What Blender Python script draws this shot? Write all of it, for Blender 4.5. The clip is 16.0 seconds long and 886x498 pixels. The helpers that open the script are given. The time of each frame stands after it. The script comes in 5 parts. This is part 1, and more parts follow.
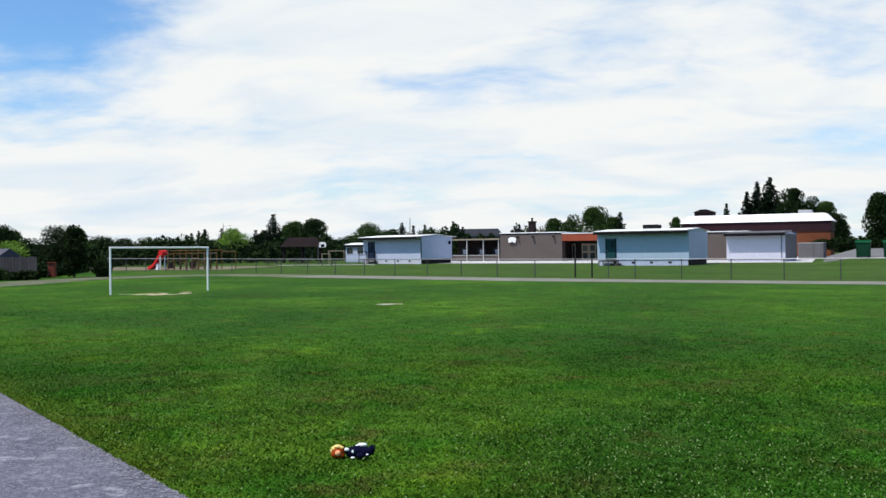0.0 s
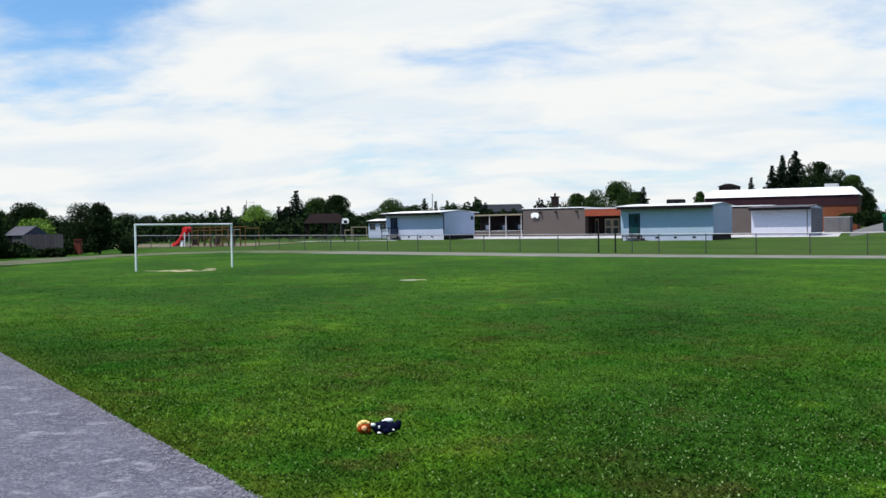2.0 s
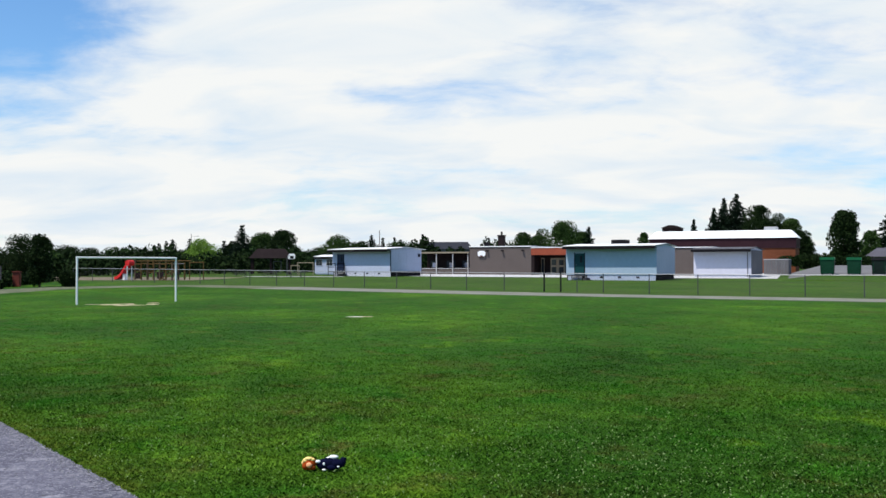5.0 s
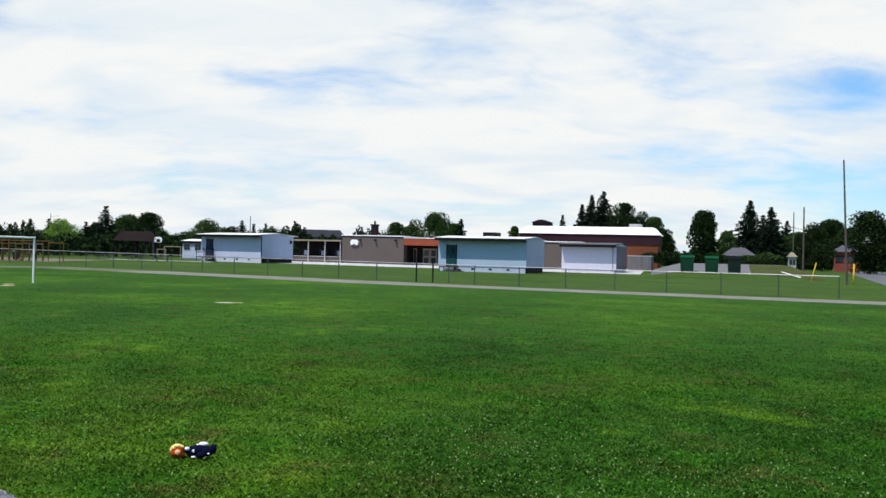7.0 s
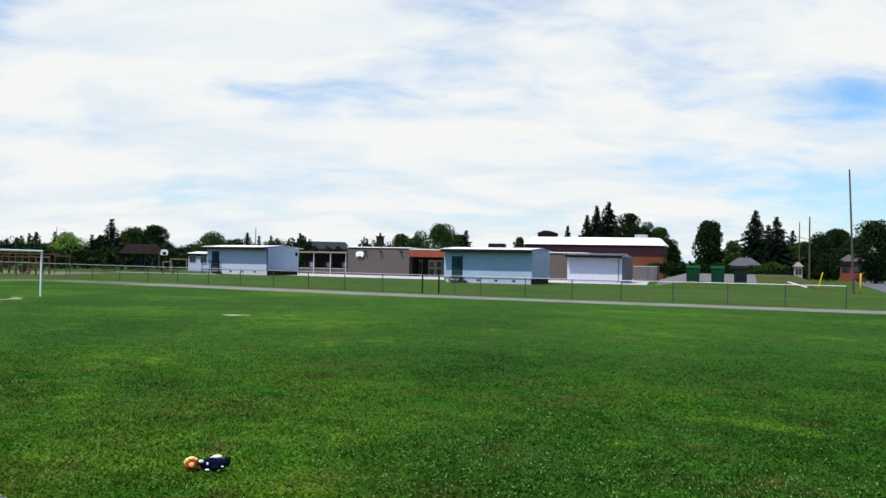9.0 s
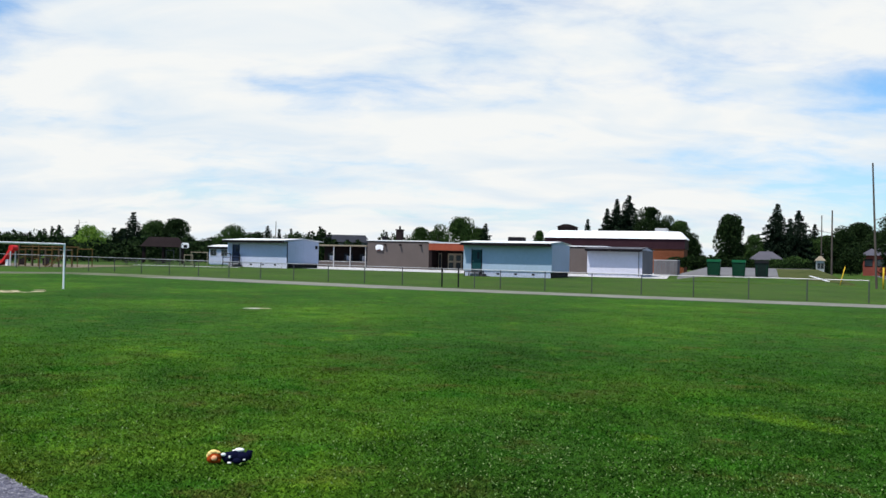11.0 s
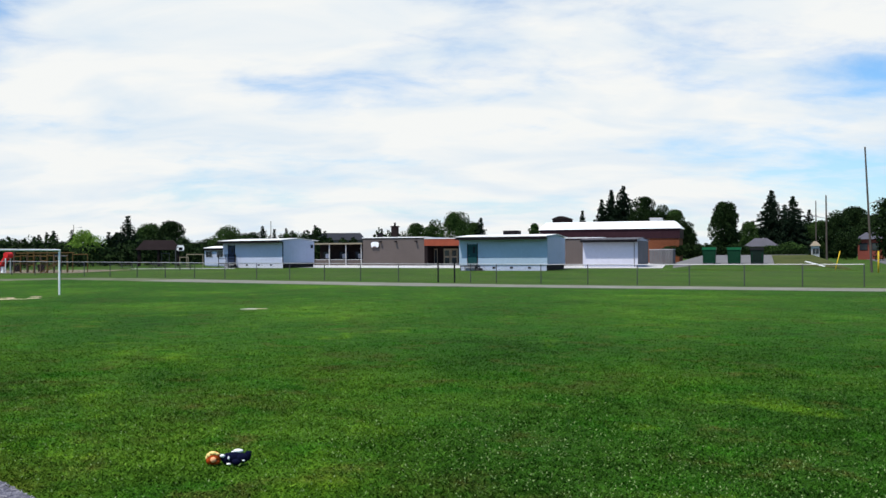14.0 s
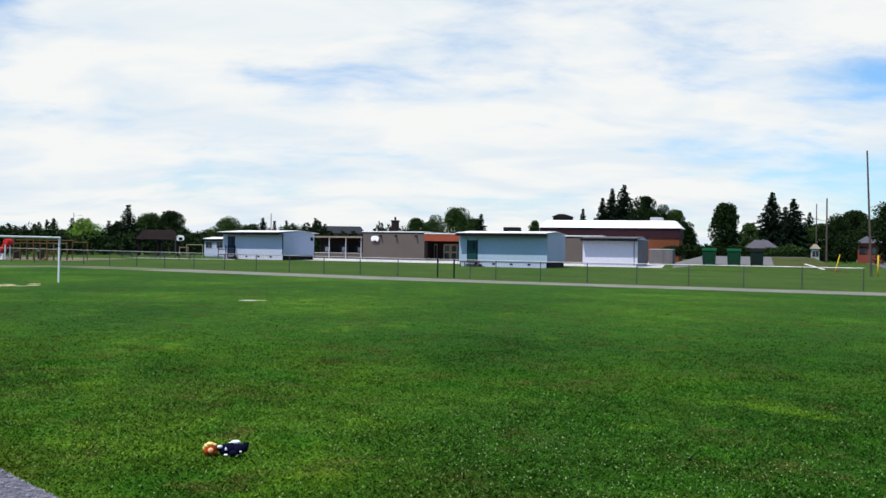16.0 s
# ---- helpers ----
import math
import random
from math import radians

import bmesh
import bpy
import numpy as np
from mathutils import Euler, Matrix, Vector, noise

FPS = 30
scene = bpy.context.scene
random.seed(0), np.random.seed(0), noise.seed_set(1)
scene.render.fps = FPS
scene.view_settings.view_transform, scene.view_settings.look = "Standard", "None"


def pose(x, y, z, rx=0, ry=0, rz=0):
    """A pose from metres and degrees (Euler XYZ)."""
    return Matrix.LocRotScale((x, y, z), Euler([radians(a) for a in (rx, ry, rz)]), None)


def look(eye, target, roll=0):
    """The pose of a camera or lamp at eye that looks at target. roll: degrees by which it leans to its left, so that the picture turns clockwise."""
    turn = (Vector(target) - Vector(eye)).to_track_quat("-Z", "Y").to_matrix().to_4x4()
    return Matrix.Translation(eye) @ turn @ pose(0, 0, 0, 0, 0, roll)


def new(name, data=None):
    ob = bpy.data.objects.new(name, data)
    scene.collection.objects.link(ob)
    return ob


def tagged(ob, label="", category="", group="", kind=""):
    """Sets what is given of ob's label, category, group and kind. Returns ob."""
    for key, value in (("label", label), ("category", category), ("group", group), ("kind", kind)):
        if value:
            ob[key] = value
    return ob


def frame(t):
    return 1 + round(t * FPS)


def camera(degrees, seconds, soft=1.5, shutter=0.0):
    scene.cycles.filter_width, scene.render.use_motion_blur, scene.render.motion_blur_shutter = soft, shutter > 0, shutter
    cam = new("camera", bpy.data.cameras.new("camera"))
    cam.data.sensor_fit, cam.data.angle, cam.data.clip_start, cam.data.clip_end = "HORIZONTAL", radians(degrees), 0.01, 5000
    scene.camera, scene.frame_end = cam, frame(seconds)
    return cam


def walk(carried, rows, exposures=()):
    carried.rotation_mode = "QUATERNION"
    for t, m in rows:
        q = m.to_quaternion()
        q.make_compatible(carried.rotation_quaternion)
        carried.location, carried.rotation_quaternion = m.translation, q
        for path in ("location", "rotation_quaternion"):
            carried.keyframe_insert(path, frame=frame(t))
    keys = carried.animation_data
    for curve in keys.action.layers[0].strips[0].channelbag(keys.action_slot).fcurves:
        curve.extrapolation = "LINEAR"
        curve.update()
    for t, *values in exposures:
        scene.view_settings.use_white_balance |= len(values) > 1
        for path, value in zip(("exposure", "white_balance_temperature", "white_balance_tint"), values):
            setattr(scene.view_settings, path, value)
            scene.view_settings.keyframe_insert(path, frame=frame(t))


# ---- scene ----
cam = camera(48.3, 16.0, soft=1.5)

# t, x, y, z, pitch, roll, yaw
PATH = [
    (0, 0.080, 0.078, 1.695, 0.27, 0.64, 8.08),
    (0.5, 0.065, 0.075, 1.695, 0.03, -0.36, 8.93),
    (1, 0.060, 0.081, 1.693, -0.67, -0.10, 9.17),
    (1.5, 0.049, 0.092, 1.695, -0.48, 0.34, 9.86),
    (2, 0.054, 0.095, 1.695, -1.12, 0.87, 9.38),
    (2.5, 0.031, 0.086, 1.697, 0.19, 0.73, 10.81),
    (3, 0.024, 0.063, 1.701, 0.27, -0.12, 12.25),
    (3.2, 0.032, 0.059, 1.702, 0.43, -0.30, 12.47),
    (5.3, 0.086, -0.038, 1.713, 1.02, 0.21, 5.26),
    (5.5, 0.115, -0.030, 1.718, 0.67, 0.29, 4.69),
    (6, 0.089, -0.036, 1.699, 1.10, -0.28, 2.65),
    (6.5, 0.033, -0.020, 1.688, 0.73, -1.54, 0.67),
    (7, 0.001, 0.003, 1.685, 0.49, -1.43, -1.12),
    (7.5, -0.036, 0.029, 1.683, 0.75, -1.10, -1.79),
    (8, -0.039, -0.007, 1.688, 0.66, -1.26, -1.01),
    (8.5, -0.045, -0.036, 1.693, 0.93, -1.37, -0.97),
    (9, -0.061, -0.021, 1.689, 1.14, -1.17, -0.83),
    (11.5, -0.070, -0.043, 1.706, 0.55, -1.14, 0.57),
    (12, -0.052, -0.039, 1.703, 0.36, -0.16, -0.03),
    (12.5, -0.038, -0.065, 1.708, 0.06, -0.79, -0.00),
    (13, -0.039, -0.055, 1.710, -0.28, 0.20, -0.00),
    (13.5, -0.037, -0.062, 1.711, -0.07, -0.08, 0.20),
    (14, -0.044, -0.069, 1.710, 0.46, 0.30, 0.07),
    (14.5, -0.061, -0.050, 1.706, 0.60, -0.38, 0.44),
    (15, -0.066, -0.044, 1.707, 0.37, -0.98, 0.52),
    (15.5, -0.063, -0.048, 1.706, 0.42, -0.94, 0.09),
    (16, -0.059, -0.058, 1.709, 0.19, -0.86, 0.05),
]
walk(cam, [(t, pose(x, y, z, 90 + p, r, w)) for t, x, y, z, p, r, w in PATH],
     [(0, 0.0, 6500, 10), (16, 0.0, 6500, 10)])

# ---- light ----
SUN_EL, SUN_DIR = radians(62), Vector((-0.72, -0.69, 0)).normalized()
sun = new("sun", bpy.data.lights.new("sun", "SUN"))
sun.data.energy, sun.data.angle, sun.data.color = 5.0, radians(0.53), (1.0, 0.95, 0.87)
sun_at = SUN_DIR * math.cos(SUN_EL) + Vector((0, 0, math.sin(SUN_EL)))
sun.matrix_world = look(sun_at * 50, (0, 0, 0))


def lk(tree, a, b):
    tree.links.new(a, b)


def build_world():
    w = bpy.data.worlds.new("sky")
    scene.world = w
    w.use_nodes = True
    t = w.node_tree
    t.nodes.clear()
    n = t.nodes.new
    out, bg = n("ShaderNodeOutputWorld"), n("ShaderNodeBackground")
    sky = n("ShaderNodeTexSky")
    sky.sky_type, sky.sun_disc = "NISHITA", False
    sky.sun_elevation = SUN_EL
    sky.sun_rotation = math.atan2(SUN_DIR.x, SUN_DIR.y)
    sky.air_density, sky.dust_density, sky.ozone_density = 1.0, 0.6, 2.0
    co = n("ShaderNodeTexCoord")
    # cloud sheet: the view direction laid on a flat layer overhead
    sep = n("ShaderNodeSeparateXYZ")
    lk(t, co.outputs["Generated"], sep.inputs[0])
    zz = n("ShaderNodeMath"); zz.operation = "MAXIMUM"; zz.inputs[1].default_value = 0.0
    lk(t, sep.outputs[2], zz.inputs[0])
    za = n("ShaderNodeMath"); za.operation = "ADD"; za.inputs[1].default_value = 0.22
    lk(t, zz.outputs[0], za.inputs[0])
    dx = n("ShaderNodeMath"); dx.operation = "DIVIDE"
    dy = n("ShaderNodeMath"); dy.operation = "DIVIDE"
    lk(t, sep.outputs[0], dx.inputs[0]); lk(t, za.outputs[0], dx.inputs[1])
    lk(t, sep.outputs[1], dy.inputs[0]); lk(t, za.outputs[0], dy.inputs[1])
    com = n("ShaderNodeCombineXYZ")
    lk(t, dx.outputs[0], com.inputs[0]); lk(t, dy.outputs[0], com.inputs[1])
    mp = n("ShaderNodeMapping")
    mp.inputs["Scale"].default_value = (0.75, 1.25, 1)
    mp.inputs["Rotation"].default_value = (0, 0, 0.25)
    mp.inputs["Location"].default_value = CLOUD_SHIFT
    lk(t, com.outputs[0], mp.inputs[0])
    big = n("ShaderNodeTexNoise")
    big.inputs["Scale"].default_value, big.inputs["Detail"].default_value = 1.25, 9
    big.inputs["Roughness"].default_value, big.inputs["Distortion"].default_value = 0.56, 0.5
    lk(t, mp.outputs[0], big.inputs["Vector"])
    # finer curls at the rims of the sheet
    mp2 = n("ShaderNodeMapping")
    mp2.inputs["Scale"].default_value = (1.0, 1.3, 1)
    mp2.inputs["Rotation"].default_value = (0, 0, -0.35)
    lk(t, com.outputs[0], mp2.inputs[0])
    curl = n("ShaderNodeTexNoise")
    curl.inputs["Scale"].default_value, curl.inputs["Detail"].default_value = 4.2, 9
    curl.inputs["Roughness"].default_value, curl.inputs["Distortion"].default_value = 0.6, 0.35
    lk(t, mp2.outputs[0], curl.inputs["Vector"])
    cm = n("ShaderNodeMath"); cm.operation = "MULTIPLY_ADD"
    cm.inputs[1].default_value, cm.inputs[2].default_value = 0.55, -0.235
    lk(t, curl.outputs[0], cm.inputs[0])
    ca = n("ShaderNodeMath"); ca.operation = "ADD"
    lk(t, big.outputs[0], ca.inputs[0]); lk(t, cm.outputs[0], ca.inputs[1])
    # blue openings: (direction, size); soft and ragged by the noise
    acc = ca.outputs[0]
    for (hx, hz), (wx, wz), depth in OPENINGS:
        sub = n("ShaderNodeVectorMath"); sub.operation = "SUBTRACT"
        dirv = n("ShaderNodeCombineXYZ")
        rx = n("ShaderNodeMath"); rx.operation = "DIVIDE"
        rz = n("ShaderNodeMath"); rz.operation = "DIVIDE"
        ay = n("ShaderNodeMath"); ay.operation = "MAXIMUM"; ay.inputs[1].default_value = 0.05
        lk(t, sep.outputs[1], ay.inputs[0])
        lk(t, sep.outputs[0], rx.inputs[0]); lk(t, ay.outputs[0], rx.inputs[1])
        lk(t, sep.outputs[2], rz.inputs[0]); lk(t, ay.outputs[0], rz.inputs[1])
        lk(t, rx.outputs[0], dirv.inputs[0]); lk(t, rz.outputs[0], dirv.inputs[1])
        lk(t, dirv.outputs[0], sub.inputs[0])
        sub.inputs[1].default_value = (hx, hz, 0)
        sc = n("ShaderNodeVectorMath"); sc.operation = "MULTIPLY"
        sc.inputs[1].default_value = (1 / wx, 1 / wz, 0)
        lk(t, sub.outputs[0], sc.inputs[0])
        ln = n("ShaderNodeVectorMath"); ln.operation = "LENGTH"
        lk(t, sc.outputs[0], ln.inputs[0])
        mr = n("ShaderNodeMapRange"); mr.interpolation_type = "SMOOTHSTEP"
        mr.inputs["From Min"].default_value, mr.inputs["From Max"].default_value = 0.0, 1.0
        mr.inputs["To Min"].default_value, mr.inputs["To Max"].default_value = depth, 0.0
        lk(t, ln.outputs["Value"], mr.inputs["Value"])
        s2 = n("ShaderNodeMath"); s2.operation = "SUBTRACT"
        lk(t, acc, s2.inputs[0]); lk(t, mr.outputs[0], s2.inputs[1])
        acc = s2.outputs[0]
    ramp = n("ShaderNodeMapRange"); ramp.interpolation_type = "SMOOTHSTEP"
    ramp.inputs["From Min"].default_value, ramp.inputs["From Max"].default_value = 0.11, 0.54
    lk(t, acc, ramp.inputs["Value"])
    # thin veil towards the horizon
    hz = n("ShaderNodeMapRange"); hz.interpolation_type = "SMOOTHSTEP"
    hz.inputs["From Min"].default_value, hz.inputs["From Max"].default_value = 0.0, 0.14
    hz.inputs["To Min"].default_value, hz.inputs["To Max"].default_value = 0.85, 0.0
    lk(t, sep.outputs[2], hz.inputs["Value"])
    east = n("ShaderNodeMapRange"); east.interpolation_type = "SMOOTHSTEP"
    east.inputs["From Min"].default_value, east.inputs["From Max"].default_value = 0.18, 0.42
    east.inputs["To Min"].default_value, east.inputs["To Max"].default_value = 1.0, 0.45
    lk(t, sep.outputs[0], east.inputs["Value"])
    he = n("ShaderNodeMath"); he.operation = "MULTIPLY"
    lk(t, hz.outputs[0], he.inputs[0]); lk(t, east.outputs[0], he.inputs[1])
    mx = n("ShaderNodeMath"); mx.operation = "MAXIMUM"
    lk(t, ramp.outputs[0], mx.inputs[0]); lk(t, he.outputs[0], mx.inputs[1])
    thin = n("ShaderNodeMapRange"); thin.interpolation_type = "SMOOTHSTEP"
    thin.inputs["From Min"].default_value, thin.inputs["From Max"].default_value = 0.27, 0.48
    thin.inputs["To Min"].default_value, thin.inputs["To Max"].default_value = 1.0, 0.12
    lk(t, sep.outputs[2], thin.inputs["Value"])
    mc = n("ShaderNodeMath"); mc.operation = "MULTIPLY"
    lk(t, mx.outputs[0], mc.inputs[0]); lk(t, thin.outputs[0], mc.inputs[1])
    back = n("ShaderNodeMapRange"); back.interpolation_type = "SMOOTHSTEP"
    back.inputs["From Min"].default_value, back.inputs["From Max"].default_value = -0.15, 0.45
    back.inputs["To Min"].default_value, back.inputs["To Max"].default_value = 0.22, 1.0
    lk(t, sep.outputs[1], back.inputs["Value"])
    mb = n("ShaderNodeMath"); mb.operation = "MULTIPLY"
    lk(t, mc.outputs[0], mb.inputs[0]); lk(t, back.outputs[0], mb.inputs[1])
    blue = n("ShaderNodeMix"); blue.data_type = "RGBA"; blue.blend_type = "MULTIPLY"
    blue.inputs[0].default_value = 1.0
    lk(t, sky.outputs[0], blue.inputs[6])
    blue.inputs[7].default_value = (0.86, 1.22, 1.52, 1)
    white = n("ShaderNodeMix"); white.data_type = "RGBA"
    wisp = n("ShaderNodeTexNoise")
    wisp.inputs["Scale"].default_value, wisp.inputs["Detail"].default_value = 2.6, 8
    wisp.inputs["Roughness"].default_value, wisp.inputs["Distortion"].default_value = 0.52, 0.5
    lk(t, mp.outputs[0], wisp.inputs["Vector"])
    wr = n("ShaderNodeMapRange")
    wr.inputs["From Min"].default_value, wr.inputs["From Max"].default_value = 0.30, 0.57
    lk(t, wisp.outputs[0], wr.inputs["Value"])
    lk(t, wr.outputs[0], white.inputs[0])
    white.inputs[6].default_value = (6.4, 7.4, 8.3, 1)
    white.inputs[7].default_value = (8.35, 8.5, 8.4, 1)
    mix = n("ShaderNodeMix"); mix.data_type = "RGBA"
    lk(t, mb.outputs[0], mix.inputs[0])
    lk(t, blue.outputs[2], mix.inputs[6])
    lk(t, white.outputs[2], mix.inputs[7])
    lk(t, mix.outputs[2], bg.inputs[0])
    bg.inputs[1].default_value = 0.11
    lk(t, bg.outputs[0], out.inputs[0])


CLOUD_SHIFT = (0.4, 1.7, 0)
OPENINGS = [((-0.57, 0.27), (0.24, 0.18), 0.46), ((-0.11, 0.172), (0.17, 0.05), 0.25),
            ((0.43, 0.183), (0.13, 0.06), 0.42), ((0.27, 0.11), (0.26, 0.05), 0.14), ((0.12, 0.215), (0.17, 0.06), -0.16),
            ((-0.40, 0.13), (0.16, 0.035), 0.16), ((0.44, 0.06), (0.28, 0.10), 0.34)]
build_world()


# ---- materials ----
def srgb(r, g, b):
    return tuple((c / 12.92 if c <= 0.04045 else ((c + 0.055) / 1.055) ** 2.4) for c in (r, g, b)) + (1,)


def material(name, color, rough=0.7, metal=0.0, vary=0.25, grain=6.0, stain=0.6, bump=0.15, each=0.0, spec=0.10,
             tint=None, scale3=(1, 1, 1)):
    """A base colour that wanders at two scales, with fine relief; each: how far one piece differs from the next."""
    m = bpy.data.materials.new(name)
    m.use_nodes = True
    t = m.node_tree
    n = t.nodes.new
    bs = t.nodes["Principled BSDF"]
    bs.inputs["Roughness"].default_value, bs.inputs["Metallic"].default_value = rough, metal
    bs.inputs["Specular IOR Level"].default_value = spec
    co = n("ShaderNodeTexCoord")
    mp = n("ShaderNodeMapping")
    mp.inputs["Scale"].default_value = scale3
    lk(t, co.outputs["Object"], mp.inputs[0])
    fine, wide = n("ShaderNodeTexNoise"), n("ShaderNodeTexNoise")
    fine.inputs["Scale"].default_value, fine.inputs["Detail"].default_value = grain, 6
    wide.inputs["Scale"].default_value, wide.inputs["Detail"].default_value = stain, 4
    lk(t, mp.outputs[0], fine.inputs["Vector"]); lk(t, mp.outputs[0], wide.inputs["Vector"])
    add = n("ShaderNodeMath"); add.operation = "ADD"
    lk(t, fine.outputs[0], add.inputs[0]); lk(t, wide.outputs[0], add.inputs[1])
    last = add.outputs[0]
    if each:
        info, geo = n("ShaderNodeObjectInfo"), n("ShaderNodeNewGeometry")
        rs = n("ShaderNodeMath"); rs.operation = "ADD"
        lk(t, info.outputs["Random"], rs.inputs[0]); lk(t, geo.outputs["Random Per Island"], rs.inputs[1])
        fr = n("ShaderNodeMath"); fr.operation = "FRACT"
        lk(t, rs.outputs[0], fr.inputs[0])
        ml = n("ShaderNodeMath"); ml.operation = "MULTIPLY_ADD"
        ml.inputs[1].default_value = each; lk(t, fr.outputs[0], ml.inputs[0]); lk(t, last, ml.inputs[2])
        last = ml.outputs[0]
    mr = n("ShaderNodeMapRange")
    mr.inputs["From Min"].default_value, mr.inputs["From Max"].default_value = 0.72, 1.28 + each
    lk(t, last, mr.inputs["Value"])
    mix = n("ShaderNodeMix"); mix.data_type = "RGBA"
    lk(t, mr.outputs[0], mix.inputs[0])
    c = color[:3]
    d = tint[:3] if tint else tuple(min(1, v * (1 + vary)) for v in c)
    mix.inputs[6].default_value = (*(v * (1 - vary) for v in c), 1)
    mix.inputs[7].default_value = (*d, 1)
    lk(t, mix.outputs[2], bs.inputs["Base Color"])
    if bump:
        bp = n("ShaderNodeBump")
        bp.inputs["Strength"].default_value, bp.inputs["Distance"].default_value = bump, 0.02
        lk(t, fine.outputs[0], bp.inputs["Height"]); lk(t, bp.outputs[0], bs.inputs["Normal"])
    return m


def grass_material(name, blades=False):
    """Turf: broad yellow and deep green drifts, clumps, thatch and grain; blades differ one from the next."""
    m = bpy.data.materials.new(name)
    m.use_nodes = True
    t = m.node_tree
    n = t.nodes.new
    bs = t.nodes["Principled BSDF"]
    bs.inputs["Roughness"].default_value = 0.8
    bs.inputs["Specular IOR Level"].default_value = 0.03
    geo = n("ShaderNodeNewGeometry")

    def nz(scale, detail, sx=1.0, sy=1.0, shift=0.0, rough=0.62):
        mp = n("ShaderNodeMapping")
        mp.inputs["Scale"].default_value = (sx, sy, 0.0)
        mp.inputs["Rotation"].default_value = (0, 0, 0.75)
        mp.inputs["Location"].default_value = (shift, shift, 0)
        lk(t, geo.outputs["Position"], mp.inputs[0])
        x = n("ShaderNodeTexNoise")
        x.inputs["Scale"].default_value, x.inputs["Detail"].default_value = scale, detail
        x.inputs["Roughness"].default_value = rough
        lk(t, mp.outputs[0], x.inputs["Vector"])
        return x.outputs[0]

    def ramp(src, stops):
        r = n("ShaderNodeValToRGB")
        el = r.color_ramp.elements
        el[0].position, el[0].color = stops[0]
        el[1].position, el[1].color = stops[-1]
        for p, c in stops[1:-1]:
            e = el.new(p)
            e.color = c
        lk(t, src, r.inputs[0])
        return r.outputs[0]

    def blend(kind, fac, a, b):
        x = n("ShaderNodeMix")
        x.data_type, x.blend_type = "RGBA", kind
        if isinstance(fac, float):
            x.inputs[0].default_value = fac
        else:
            lk(t, fac, x.inputs[0])
        lk(t, a, x.inputs[6])
        if isinstance(b, tuple):
            x.inputs[7].default_value = b
        else:
            lk(t, b, x.inputs[7])
        return x.outputs[2]

    def band(src, lo, hi):
        r = n("ShaderNodeMapRange")
        r.inputs["From Min"].default_value, r.inputs["From Max"].default_value = lo, hi
        lk(t, src, r.inputs["Value"])
        return r.outputs[0]

    col = ramp(nz(0.13, 5, 1.0, 0.7), [(0.32, (0.017, 0.057, 0.005, 1)), (0.48, (0.025, 0.080, 0.006, 1)), (0.66, (0.056, 0.130, 0.008, 1))])
    col = blend("MIX", band(nz(0.75, 4, 1, 1, 7.0), 0.50, 0.68), col, (0.020, 0.092, 0.004, 1))
    col = blend("MIX", band(nz(0.9, 6, 1, 1, 23.0, 0.7), 0.56, 0.72), col, (0.072, 0.068, 0.014, 1))
    col = blend("MIX", band(nz(0.5, 6, 1, 0.6, 41.0, 0.7), 0.58, 0.74), col, (0.085, 0.170, 0.007, 1))
    col = blend("MULTIPLY", 0.9, col, ramp(nz(2.6, 5), [(0.3, (0.55, 0.6, 0.55, 1)), (0.7, (1.35, 1.3, 1.35, 1))]))
    # clumps a few fingers wide, brown hollows, dry rough grass past the track, worn olive strip along the path
    col = blend("MULTIPLY", 0.85, col, ramp(nz(21, 3, 1, 1, 5.0), [(0.34, (0.58, 0.62, 0.6, 1)), (0.5, (0.95, 0.95, 0.95, 1)), (0.68, (1.5, 1.45, 1.6, 1))]))
    col = blend("MULTIPLY", 0.9, col, ramp(nz(0.30, 8, 1.0, 0.8, 14.0, 0.7), [(0.33, (0.76, 0.80, 0.78, 1)), (0.5, (1.0, 1.0, 1.0, 1)), (0.68, (1.35, 1.25, 1.2, 1))]))
    hollow = nz(0.42, 7, 1, 0.8, 61.0, 0.72)
    col = blend("MIX", band(hollow, 0.55, 0.72), col, (0.046, 0.052, 0.010, 1))

    def side_of(nx, ny, near, far):
        d = n("ShaderNodeVectorMath"); d.operation = "DOT_PRODUCT"
        lk(t, geo.outputs["Position"], d.inputs[0])
        d.inputs[1].default_value = (nx, ny, 0)
        return band(d.outputs["Value"], near, far)

    def times(a, k):
        x = n("ShaderNodeMath"); x.operation = "MULTIPLY"
        lk(t, a, x.inputs[0])
        if isinstance(k, float):
            x.inputs[1].default_value = k
        else:
            lk(t, k, x.inputs[1])
        return x.outputs[0]

    rough_grass = times(side_of(0.5, 0.866, 49.5, 54.0), band(nz(0.22, 5, 1, 1, 90.0), 0.25, 0.62))
    col = blend("MIX", times(rough_grass, 0.8), col, (0.052, 0.082, 0.018, 1))
    strip = times(side_of(0.736, 0.677, 3.15, 2.62), band(nz(3.0, 4, 1, 1, 33.0), 0.28, 0.60))
    strip = times(strip, side_of(0.736, 0.677, 2.2, 2.5))
    col = blend("MIX", times(strip, 0.75), col, (0.062, 0.088, 0.008, 1))
    fine = nz(15, 4)
    if blades:
        col = blend("MULTIPLY", 1.0, col, ramp(geo.outputs["Random Per Island"], [(0.0, (0.55, 0.57, 0.55, 1)), (0.72, (1.0, 0.97, 1.0, 1)), (1.0, (2.5, 2.0, 3.4, 1))]))
    else:
        col = blend("MULTIPLY", 0.9, col, ramp(fine, [(0.3, (0.68, 0.72, 0.68, 1)), (0.7, (1.35, 1.3, 1.35, 1))]))
        bp = n("ShaderNodeBump")
